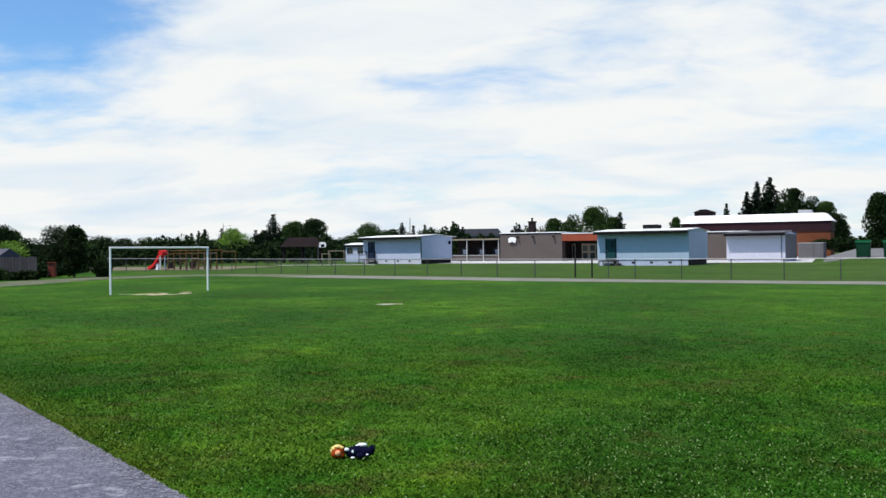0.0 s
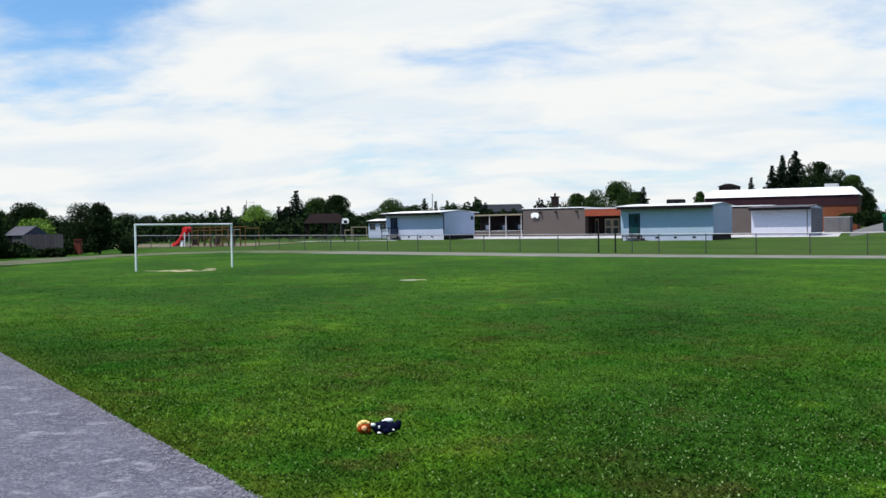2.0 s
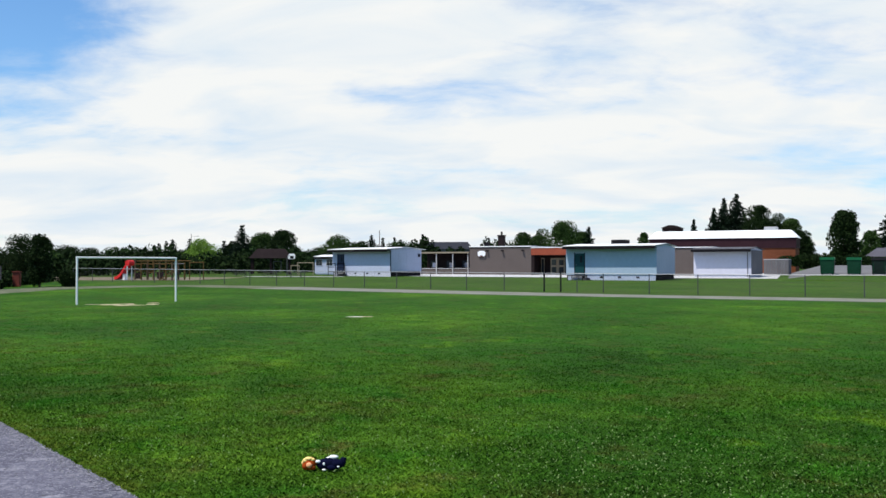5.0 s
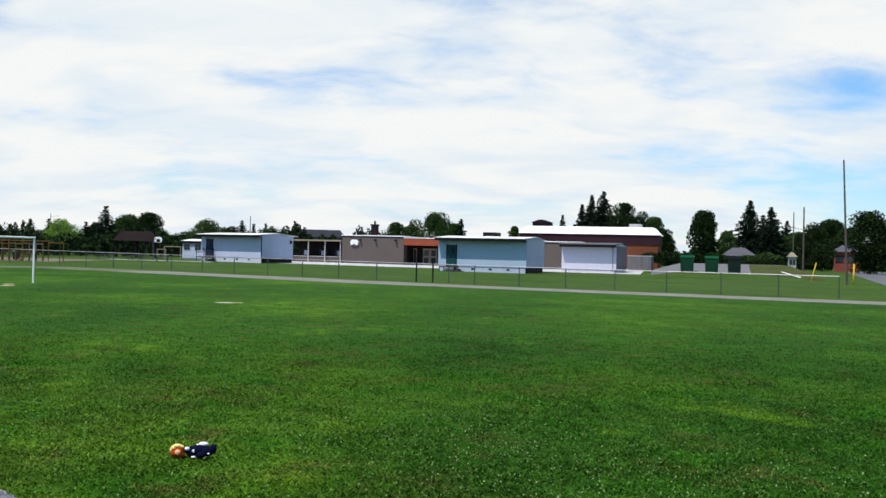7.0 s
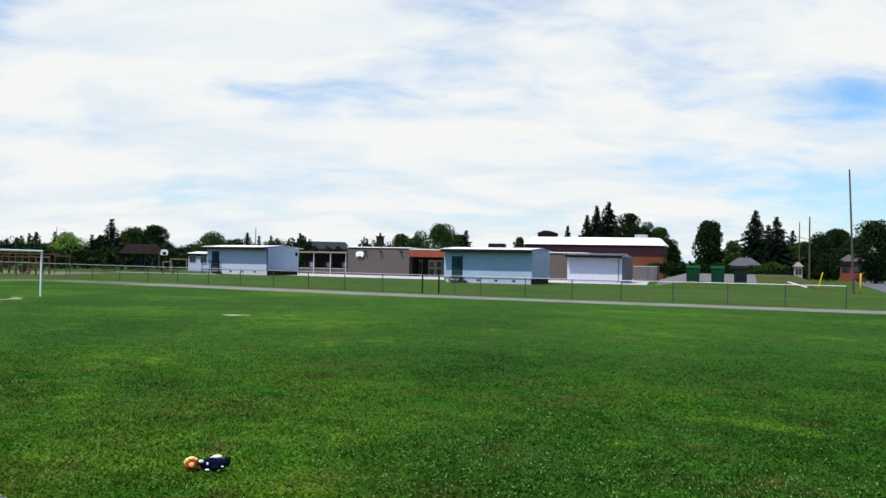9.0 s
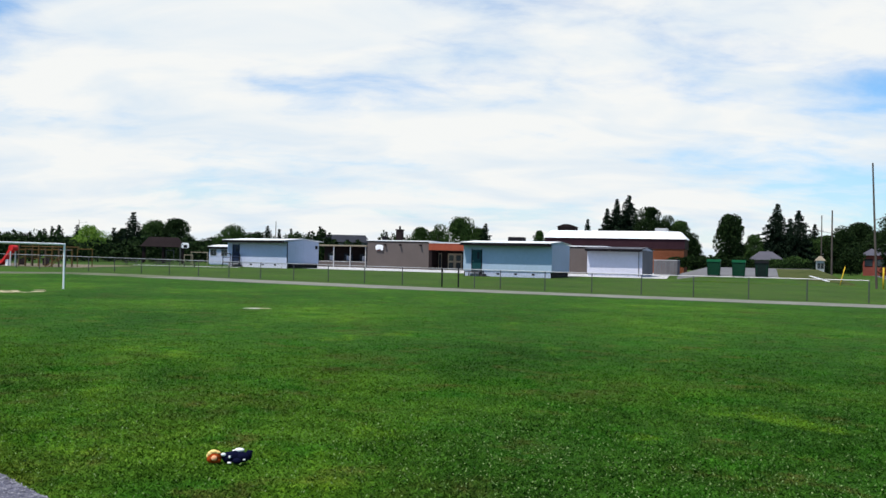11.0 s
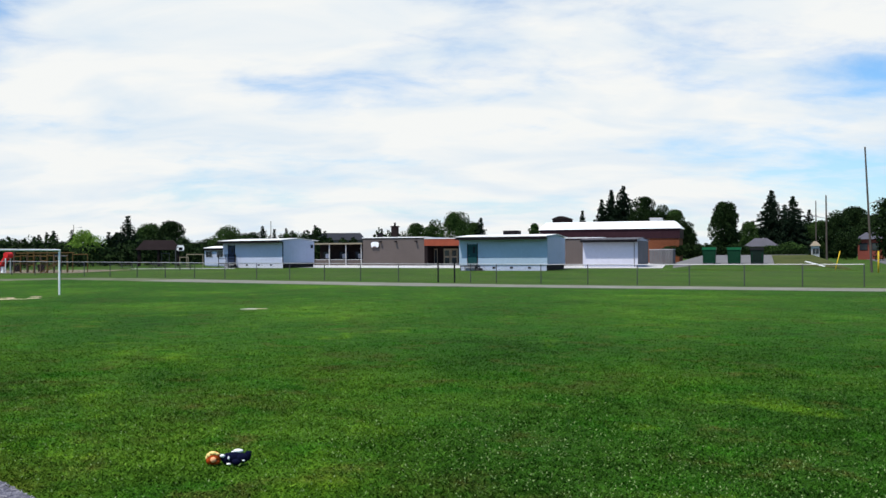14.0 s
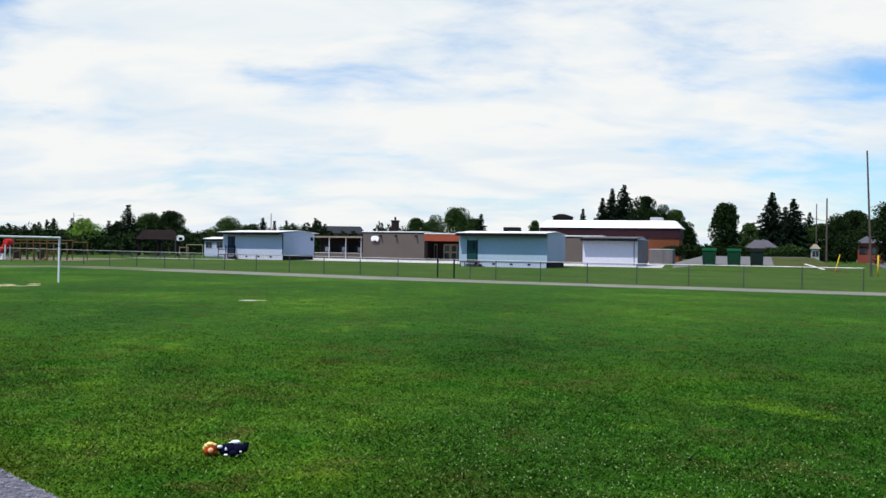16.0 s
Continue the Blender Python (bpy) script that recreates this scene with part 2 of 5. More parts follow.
        bp.inputs["Strength"].default_value, bp.inputs["Distance"].default_value = 0.6, 0.04
        lk(t, fine, bp.inputs["Height"])
        lk(t, bp.outputs[0], bs.inputs["Normal"])
    lk(t, col, bs.inputs["Base Color"])
    return m


def gravel_material(name):
    """Packed stone dust: blue-grey, with pale scuffed patches and dark specks."""
    m = bpy.data.materials.new(name)
    m.use_nodes = True
    t = m.node_tree
    n = t.nodes.new
    bs = t.nodes["Principled BSDF"]
    bs.inputs["Roughness"].default_value, bs.inputs["Specular IOR Level"].default_value = 0.95, 0.03
    geo = n("ShaderNodeNewGeometry")
    col = None
    for scale, detail, lo, hi, c, amount in ((1.3, 4, 0.30, 0.70, (0.128, 0.125, 0.158, 1), 1.0), (11.0, 6, 0.50, 0.68, (0.20, 0.197, 0.232, 1), 0.75),
                                             (3.4, 8, 0.56, 0.74, (0.36, 0.35, 0.385, 1), 0.8), (14.0, 6, 0.47, 0.30, (0.055, 0.054, 0.078, 1), 0.75), (42.0, 3, 0.54, 0.70, (0.33, 0.32, 0.355, 1), 0.75),
                                             (30.0, 3, 0.40, 0.26, (0.045, 0.045, 0.06, 1), 0.8)):
        x = n("ShaderNodeTexNoise")
        x.inputs["Scale"].default_value, x.inputs["Detail"].default_value = scale, detail
        x.inputs["Roughness"].default_value = 0.6
        mp = n("ShaderNodeMapping")
        mp.inputs["Location"].default_value = (scale, scale * 2, 0)
        lk(t, geo.outputs["Position"], mp.inputs[0])
        lk(t, mp.outputs[0], x.inputs["Vector"])
        r = n("ShaderNodeMapRange")
        r.inputs["From Min"].default_value, r.inputs["From Max"].default_value = lo, hi
        r.inputs["To Max"].default_value = amount
        lk(t, x.outputs[0], r.inputs["Value"])
        mx = n("ShaderNodeMix"); mx.data_type = "RGBA"
        lk(t, r.outputs[0], mx.inputs[0])
        if col is None:
            mx.inputs[6].default_value = (0.088, 0.087, 0.114, 1)
        else:
            lk(t, col, mx.inputs[6])
        mx.inputs[7].default_value = c
        col = mx.outputs[2]
    bp = n("ShaderNodeBump")
    bp.inputs["Strength"].default_value, bp.inputs["Distance"].default_value = 0.5, 0.02
    lk(t, x.outputs[0], bp.inputs["Height"])
    lk(t, bp.outputs[0], bs.inputs["Normal"])
    lk(t, col, bs.inputs["Base Color"])
    return m


M = {
    "grass": grass_material("mown_grass"),
    "blade": grass_material("grass_blades", True),
    "track": material("track_gravel", (0.185, 0.182, 0.155), 0.9, vary=0.25, grain=10, stain=0.5, bump=0.4),
    "pebble": material("grey_stones", (0.07, 0.07, 0.085), 0.9, vary=0.4, grain=20, bump=0, each=1.2, tint=(0.27, 0.265, 0.295)),
    "clover": material("clover_leaves", (0.05, 0.16, 0.012), 0.85, vary=0.6, grain=3, stain=0.3, bump=0, each=1.4, spec=0.0, tint=(0.22, 0.30, 0.12)),
    "gravel": gravel_material("fine_gravel"),
    "worn_track": material("worn_grassy_track", (0.095, 0.118, 0.062), 0.95, vary=0.35, grain=4, stain=0.4, bump=0.4, spec=0.03, tint=(0.17, 0.175, 0.12)),
    "dirt": material("bare_sand", (0.40, 0.34, 0.22), 0.95, vary=0.3, grain=8, stain=0.8, bump=0.4),
    "sand_dark": material("dark_sand", (0.17, 0.14, 0.10), 0.95, vary=0.35, grain=5, stain=0.5, bump=0.4),
    "pale_dirt": material("pale_sand", (0.50, 0.46, 0.40), 0.95, vary=0.2, grain=8, stain=0.8),
    "pale_asphalt": material("pale_weathered_asphalt", (0.145, 0.143, 0.145), 0.9, vary=0.2, grain=9, stain=0.2, bump=0.3),
    "dry_lawn": material("dry_lawn", (0.040, 0.062, 0.014), 0.95, vary=0.35, grain=2.5, stain=0.35, bump=0.3, spec=0.03, tint=(0.085, 0.092, 0.030)),
    "asphalt": material("weathered_asphalt", (0.12, 0.12, 0.128), 0.9, vary=0.25, grain=12, stain=0.2, bump=0.3),
    "concrete": material("pale_concrete", (0.48, 0.47, 0.465), 0.85, vary=0.15, grain=5, stain=0.4),
    "white_metal": material("white_painted_steel", (0.80, 0.80, 0.80), 0.35, vary=0.06, grain=5),
    "galv_dull": material("dull_galvanised_steel", (0.065, 0.065, 0.07), 0.7, 0.1, vary=0.2, grain=20),
    "galv": material("galvanised_steel", (0.38, 0.38, 0.39), 0.5, 0.3, vary=0.15, grain=20),
    "dark_metal": material("dark_steel", (0.02, 0.02, 0.022), 0.7, 0.0, vary=0.2, spec=0.03),
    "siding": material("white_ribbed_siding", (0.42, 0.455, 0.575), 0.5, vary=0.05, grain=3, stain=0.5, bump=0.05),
    "siding_blue": material("pale_blue_siding", (0.33, 0.42, 0.52), 0.5, vary=0.05, grain=3, stain=0.5, bump=0.05),
    "white_paint": material("white_paint", (0.52, 0.52, 0.60), 0.55, vary=0.05, grain=3, stain=0.5, bump=0.05),
    "roof_white": material("white_roof_sheet", (0.85, 0.85, 0.84), 0.4, vary=0.05, grain=2),
    "roof_grey": material("grey_felt_roof", (0.10, 0.10, 0.11), 0.85, vary=0.2),
    "trim_dark": material("dark_trim", (0.012, 0.011, 0.013), 0.7, vary=0.2, spec=0.03),
    "teal": material("teal_door_paint", (0.012, 0.055, 0.058), 0.45, vary=0.12),
    "navy": material("dark_blue_door_paint", (0.02, 0.03, 0.06), 0.45, vary=0.12),
    "stucco": material("taupe_stucco", (0.108, 0.088, 0.080), 0.9, vary=0.10, grain=9, stain=0.4, bump=0.3),
    "brown_wall": material("dark_brown_panel", (0.018, 0.013, 0.013), 0.85, vary=0.2, spec=0.03),
    "maroon": material("maroon_shaded_brick", (0.034, 0.016, 0.020), 0.55, vary=0.12, spec=0.03, grain=3),
    "orange": material("orange_fascia_paint", (0.25, 0.060, 0.032), 0.6, vary=0.12),
    "brick": material("orange_brick", (0.17, 0.058, 0.028), 0.9, vary=0.3, grain=9, stain=0.6, each=0.5),
    "beige": material("beige_trim", (0.25, 0.21, 0.15), 0.7, vary=0.1),
    "glass": material("dark_window_glass", (0.02, 0.025, 0.03), 0.08, vary=0.1, bump=0, spec=0.6),
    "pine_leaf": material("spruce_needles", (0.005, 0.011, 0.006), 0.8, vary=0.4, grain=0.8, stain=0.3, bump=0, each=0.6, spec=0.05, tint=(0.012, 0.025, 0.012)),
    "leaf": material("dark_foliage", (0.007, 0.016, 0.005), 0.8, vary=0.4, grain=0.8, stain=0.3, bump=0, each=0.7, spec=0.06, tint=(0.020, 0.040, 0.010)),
    "leaf_mid": material("green_foliage", (0.016, 0.036, 0.009), 0.8, vary=0.4, grain=0.8, stain=0.3, bump=0, each=0.7, spec=0.06, tint=(0.046, 0.088, 0.02)),
    "leaf_bright": material("bright_foliage", (0.095, 0.20, 0.018), 0.65, vary=0.4, grain=0.8, stain=0.3, bump=0, each=0.6, spec=0.2, tint=(0.20, 0.34, 0.035)),
    "bark": material("bark", (0.075, 0.055, 0.042), 0.95, vary=0.35, grain=8, bump=0.5),
    "wood": material("weathered_wood", (0.085, 0.06, 0.038), 0.85, vary=0.3, grain=6, each=0.4, scale3=(1, 1, 0.2)),
    "pole_wood": material("creosoted_pole", (0.085, 0.07, 0.06), 0.9, vary=0.3, grain=6, scale3=(1, 1, 0.15)),
    "wood_yellow": material("yellow_stained_wood", (0.095, 0.058, 0.020), 0.75, vary=0.25, grain=6, each=0.4),
    "wood_pale": material("pale_painted_boards", (0.42, 0.42, 0.43), 0.8, vary=0.15, grain=6),
    "wood_grey": material("grey_weathered_boards", (0.13, 0.125, 0.13), 0.9, vary=0.25, grain=6, each=0.4),
    "wood_dark": material("dark_weathered_boards", (0.060, 0.056, 0.060), 0.9, vary=0.3, grain=6, each=0.4),
    "red_plastic": material("red_plastic", (0.62, 0.03, 0.03), 0.35, vary=0.1, grain=2),
    "green_lid": material("bright_green_lid", (0.012, 0.105, 0.045), 0.45, vary=0.2, grain=4),
    "black_bin": material("blackened_green_steel", (0.008, 0.016, 0.013), 0.6, vary=0.3, grain=4),
    "green_bin": material("green_painted_steel", (0.006, 0.038, 0.019), 0.5, vary=0.2, grain=4),
    "yellow": material("yellow_paint", (0.50, 0.33, 0.025), 0.5, vary=0.12),
    "shingle": material("grey_shingles", (0.085, 0.082, 0.098), 0.9, vary=0.2, grain=6, each=0.4),
    "red_brick": material("red_brick", (0.19, 0.050, 0.036), 0.9, vary=0.2, grain=5),
    "peach_plush": material("peach_fabric", (0.85, 0.40, 0.20), 0.75, vary=0.1, grain=60),
    "orange_plush": material("orange_fabric", (0.33, 0.050, 0.006), 0.75, vary=0.12, grain=60),
    "lit_hood_plush": material("lit_hood_fabric", (0.85, 0.62, 0.22), 0.75, vary=0.1, grain=60),
    "navy_cloth": material("navy_fabric", (0.004, 0.005, 0.020), 0.95, vary=0.3, grain=60, spec=0.05),
    "white_cloth": material("white_fabric", (0.80, 0.80, 0.78), 0.8, vary=0.08, grain=60),
}


# ---- mesh tools ----
def ground_z(x, y):
    return 0.9 * min(max((math.hypot(x, y) - 60) / 100, 0), 1)


def add_box(bm, lo, hi, m=None):
    lo, hi = Vector(lo), Vector(hi)
    r = bmesh.ops.create_cube(bm, size=1)
    mm = Matrix.Translation((lo + hi) / 2) @ Matrix.Diagonal((*(hi - lo), 1))
    bmesh.ops.transform(bm, matrix=(m @ mm) if m else mm, verts=r["verts"])
    return r["verts"]


def add_tube(bm, a, b, r0, r1=None, seg=8):
    a, b = Vector(a), Vector(b)
    d = b - a
    r = bmesh.ops.create_cone(bm, cap_ends=True, segments=seg, radius1=r0, radius2=r1 if r1 is not None else r0, depth=d.length)
    q = Vector((0, 0, 1)).rotation_difference(d)
    bmesh.ops.transform(bm, matrix=Matrix.LocRotScale((a + b) / 2, q, None), verts=r["verts"])
    return r["verts"]


def add_prism(bm, outline, y0, y1):
    """An outline in x, z drawn out from y0 to y1."""
    f = [bm.verts.new((x, y0, z)) for x, z in outline]
    b = [bm.verts.new((x, y1, z)) for x, z in outline]
    bm.faces.new(f)
    bm.faces.new(list(reversed(b)))
    k = len(f)
    for i in range(k):
        bm.faces.new((f[(i + 1) % k], f[i], b[i], b[(i + 1) % k]))


def finish(bm, name, mat, smooth=False, bevel=0.0):
    if bevel:
        bmesh.ops.bevel(bm, geom=list(bm.edges), offset=bevel, segments=1, affect="EDGES", clamp_overlap=True)
    bmesh.ops.recalc_face_normals(bm, faces=list(bm.faces))
    me = bpy.data.meshes.new(name)
    bm.to_mesh(me)
    bm.free()
    me.materials.append(M[mat] if isinstance(mat, str) else mat)
    if smooth:
        for p in me.polygons:
            p.use_smooth = True
    return me


def part(name, bm, mat, parent, label="", smooth=False, bevel=0.0):
    ob = new(name, finish(bm, name, mat, smooth, bevel))
    ob.parent = parent
    if label:
        tagged(ob, label)
    return ob


def box_part(name, lo, hi, mat, parent, label="", bevel=0.0, m=None):
    bm = bmesh.new()
    add_box(bm, lo, hi, m)
    return part(name, bm, mat, parent, label, bevel=bevel)


def tube_part(name, a, b, r, mat, parent, label="", r1=None, seg=8):
    bm = bmesh.new()
    add_tube(bm, a, b, r, r1, seg)
    return part(name, bm, mat, parent, label, smooth=False)


def thing(name, x, y, turn=0.0, z=None, label="", category="", group="", kind=""):
    ob = new(name)
    ob.matrix_world = pose(x, y, ground_z(x, y) if z is None else z, 0, 0, turn)
    return tagged(ob, label, category, group, kind)


def numpy_mesh(name, verts, faces, mat):
    me = bpy.data.meshes.new(name)
    verts, faces = np.asarray(verts, np.float32), np.asarray(faces, np.int32)
    me.vertices.add(len(verts))
    me.vertices.foreach_set("co", verts.ravel())
    k = faces.shape[1]
    me.loops.add(faces.size)
    me.loops.foreach_set("vertex_index", faces.ravel())
    me.polygons.add(len(faces))
    me.polygons.foreach_set("loop_start", np.arange(0, faces.size, k, dtype=np.int32))
    me.polygons.foreach_set("loop_total", np.full(len(faces), k, np.int32))
    me.update(calc_edges=True)
    me.materials.append(M[mat])
    return me


# ---- ground, paths ----
def build_ground():
    rad = list(np.linspace(0, 60, 13)) + list(np.linspace(66, 180, 20)) + [230, 320, 500, 900, 1800, 3500]
    ang = np.linspace(0, 2 * math.pi, 97)[:-1]
    v, f = [], []
    for r in rad[1:]:
        for a in ang:
            x, y = r * math.cos(a), r * math.sin(a)
            v.append((x, y, ground_z(x, y)))
    v.append((0, 0, 0))
    k, c = len(ang), len(v) - 1
    for i in range(len(rad) - 2):
        for j in range(k):
            f.append((i * k + j, (i + 1) * k + j, (i + 1) * k + (j + 1) % k, i * k + (j + 1) % k))
    for j in range(k):
        f.append((c, j, (j + 1) % k, (j + 1) % k))
    me = bpy.data.meshes.new("ground")
    me.from_pydata(v, [], [q if q[2] != q[3] else q[:3] for q in f])
    me.materials.append(M["grass"])
    tagged(new("ground", me), "mown green grass playing field, slightly worn", "grass field", kind="structure")


def ribbon(name, line, width, mat, lift, label, category, ragged=0.12, step=0.6, thick=0.0):
    """A strip that follows a line over the ground, with uneven edges."""
    pts = [Vector(p) for p in line]
    fine = []
    for i in range(len(pts) - 1):
        p0, p1, p2, p3 = pts[max(i - 1, 0)], pts[i], pts[i + 1], pts[min(i + 2, len(pts) - 1)]
        n = max(2, int((p2 - p1).length / step))
        for j in range(n):
            u = j / n
            fine.append(0.5 * (2 * p1 + (p2 - p0) * u + (2 * p0 - 5 * p1 + 4 * p2 - p3) * u * u + (3 * p1 - p0 - 3 * p2 + p3) * u ** 3))
    fine.append(pts[-1])
    v, f = [], []
    for i, p in enumerate(fine):
        d = (fine[min(i + 1, len(fine) - 1)] - fine[max(i - 1, 0)]).normalized()
        nrm = Vector((-d.y, d.x))
        for k, s in enumerate((-1, -0.6, 0, 0.6, 1)):
            q = p + nrm * s * (width / 2 + (ragged * noise.noise((p.x * 1.3, p.y * 1.3, k * 9.0)) if abs(s) == 1 else 0))
            v.append((q.x, q.y, ground_z(q.x, q.y) + lift * (1 if abs(s) < 1 else 0.35)))
    for i in range(len(fine) - 1):
        for k in range(4):
            f.append((i * 5 + k, i * 5 + k + 1, i * 5 + 6 + k, i * 5 + 5 + k))
    me = bpy.data.meshes.new(name)
    me.from_pydata(v, [], f)
    me.materials.append(M[mat])
    return tagged(new(name, me), label, category, kind="structure")


build_ground()
NEAR_EDGE = Vector((-2.35, 6.32))
ALONG = Vector((-0.677, 0.736))
ACROSS = Vector((0.736, 0.677))
mid = NEAR_EDGE - ACROSS * 1.75
near_line = [tuple(mid + ALONG * s) for s in (-40, -20, -8, 0, 8, 16, 24, 34)]
ribbon("gravel_path", near_line, 3.5, "gravel", 0.02, "grey fine gravel running path beside the grass", "path", 0.025, 0.12)
ribbon("running_track", [(-20.4, 71.6), (-11.3, 66.4), (-2.7, 61.4), (6.0, 56.4), (14.6, 51.4), (23.3, 46.4), (32, 41.4), (45, 34)],
       4.6, "track", 0.02, "grey gravel running track across the grass", "path", 0.3)
ribbon("worn_running_track", [(-42, 44), (-37.5, 50), (-36, 57), (-36, 65), (-33.5, 72), (-28, 75.4), (-19.8, 71.2)],
       4.6, "worn_track", 0.016, "faded grass-grown end of the running track", "path", 0.5)


def blob_patch(name, x, y, rx, ry, turn, mat, label, category, lift=0.012, seed=0):
    v = [(x, y, ground_z(x, y) + lift)]
    n = 40
    c, s = math.cos(turn), math.sin(turn)
    for i in range(n):
        a = 2 * math.pi * i / n
        k = 1 + 0.35 * noise.noise((math.cos(a) * 1.7 + seed, math.sin(a) * 1.7, seed * 3.1))
        px, py = rx * k * math.cos(a), ry * k * math.sin(a)
        X, Y = x + px * c - py * s, y + px * s + py * c
        v.append((X, Y, ground_z(X, Y) + 0.004))
    me = bpy.data.meshes.new(name)
    me.from_pydata(v, [], [(0, 1 + i, 1 + (i + 1) % n) for i in range(n)])
    me.materials.append(M[mat])
    return tagged(new(name, me), label, category, kind="structure")


prng = random.Random(4)
for i in range(34):
    u, v = prng.uniform(-1, 0.3), prng.uniform(-0.2, 2.6)
    v *= 1 - 0.85 * u * u
    blob_patch("bare_patch", -18.9 + 1.15 * u + 0.39 * v, 44.4 + 1.75 * u - 0.92 * v, prng.uniform(0.08, 0.34), prng.uniform(0.10, 0.28), prng.uniform(0, 3), "dirt",
               "worn bare sandy earth in the goal mouth", "bare ground", 0.009 + 0.0004 * i, seed=2 + i)
blob_patch("bare_patch", -20.7, 42.8, 0.3, 0.25, 0, "dirt", "worn bare sandy earth in the goal mouth", "bare ground", seed=25)
blob_patch("bare_patch", -6.55, 33.0, 0.28, 0.30, 0, "pale_dirt", "pale worn spot of earth in the grass", "bare ground", seed=28)
blob_patch("bare_patch", -6.2, 33.1, 0.22, 0.2, 0, "dirt", "pale worn spot of earth in the grass", "bare ground", seed=29)

# ---- school yard paving ----
def slab(name, corners, mat, label, category, lift=0.02):
    bm = bmesh.new()
    grid = 14
    a, b, c, d = [Vector(p) for p in corners]
    vs = {}
    for i in range(grid + 1):
        for j in range(grid + 1):
            p = a.lerp(b, i / grid).lerp(d.lerp(c, i / grid), j / grid)
            vs[i, j] = bm.verts.new((p.x, p.y, ground_z(p.x, p.y) + lift))
    for i in range(grid):
        for j in range(grid):
            bm.faces.new((vs[i, j], vs[i + 1, j], vs[i + 1, j + 1], vs[i, j + 1]))
    return tagged(new(name, finish(bm, name, mat)), label, category, kind="structure")


slab("school_yard", [(-22, 118), (22.6, 102.5), (34, 150), (-22, 150)], "concrete", "pale concrete school yard around the buildings", "yard")
slab("play_area", [(-58, 91), (-35, 93), (-34, 108), (-62, 106)], "sand_dark", "sandy play area under the climbing frame", "play area")
slab("walkway", [(-36, 112), (-24, 112), (-24, 114), (-36, 114)], "concrete", "pale concrete walkway strip", "walkway")
slab("road", [(37, 78), (44, 76), (95, 190), (80, 190)], "asphalt", "grey asphalt street beside the school", "road", 0.028)


# ---- buildings ----
def eave_roof(parent, L, W, z0, z1, over, mat_top="roof_white"):
    """Low gabled roof along x: thin pale sheet over a dark fascia; the eaves stand out by over."""
    bm = bmesh.new()
    ridge = z1 + 0.26
    x0, x1, th = -L - 0.12, 0.10, 0.045
    for sgn in (0, 1):
        ys = (-over, W / 2) if sgn == 0 else (W + over, W / 2)
        lo = [bm.verts.new((x, ys[0], z1)) for x in (x0, x1)]
        hi = [bm.verts.new((x, ys[1], ridge)) for x in (x0, x1)]
        lo2 = [bm.verts.new((x, ys[0], z1 - th)) for x in (x0, x1)]
        hi2 = [bm.verts.new((x, ys[1], ridge - th)) for x in (x0, x1)]
        for q in ((lo[0], lo[1], hi[1], hi[0]), (lo2[0], lo2[1], hi2[1], hi2[0]), (lo[0], lo[1], lo2[1], lo2[0]),
                  (lo[0], hi[0], hi2[0], lo2[0]), (lo[1], hi[1], hi2[1], lo2[1])):
            bm.faces.new(q)
    roof = part("roof", bm, mat_top, parent, "pale metal roof edge")
    box_part("fascia", (x0, -over - 0.01, z1 - 0.33), (x1, -over + 0.05, z1 - th - 0.002), "trim_dark", roof, "dark fascia board")
    box_part("soffit", (x0 + 0.02, -over + 0.051, z1 - 0.24), (x1 - 0.02, -0.003, z1 - 0.20), "trim_dark", roof, "dark soffit board")
    return roof


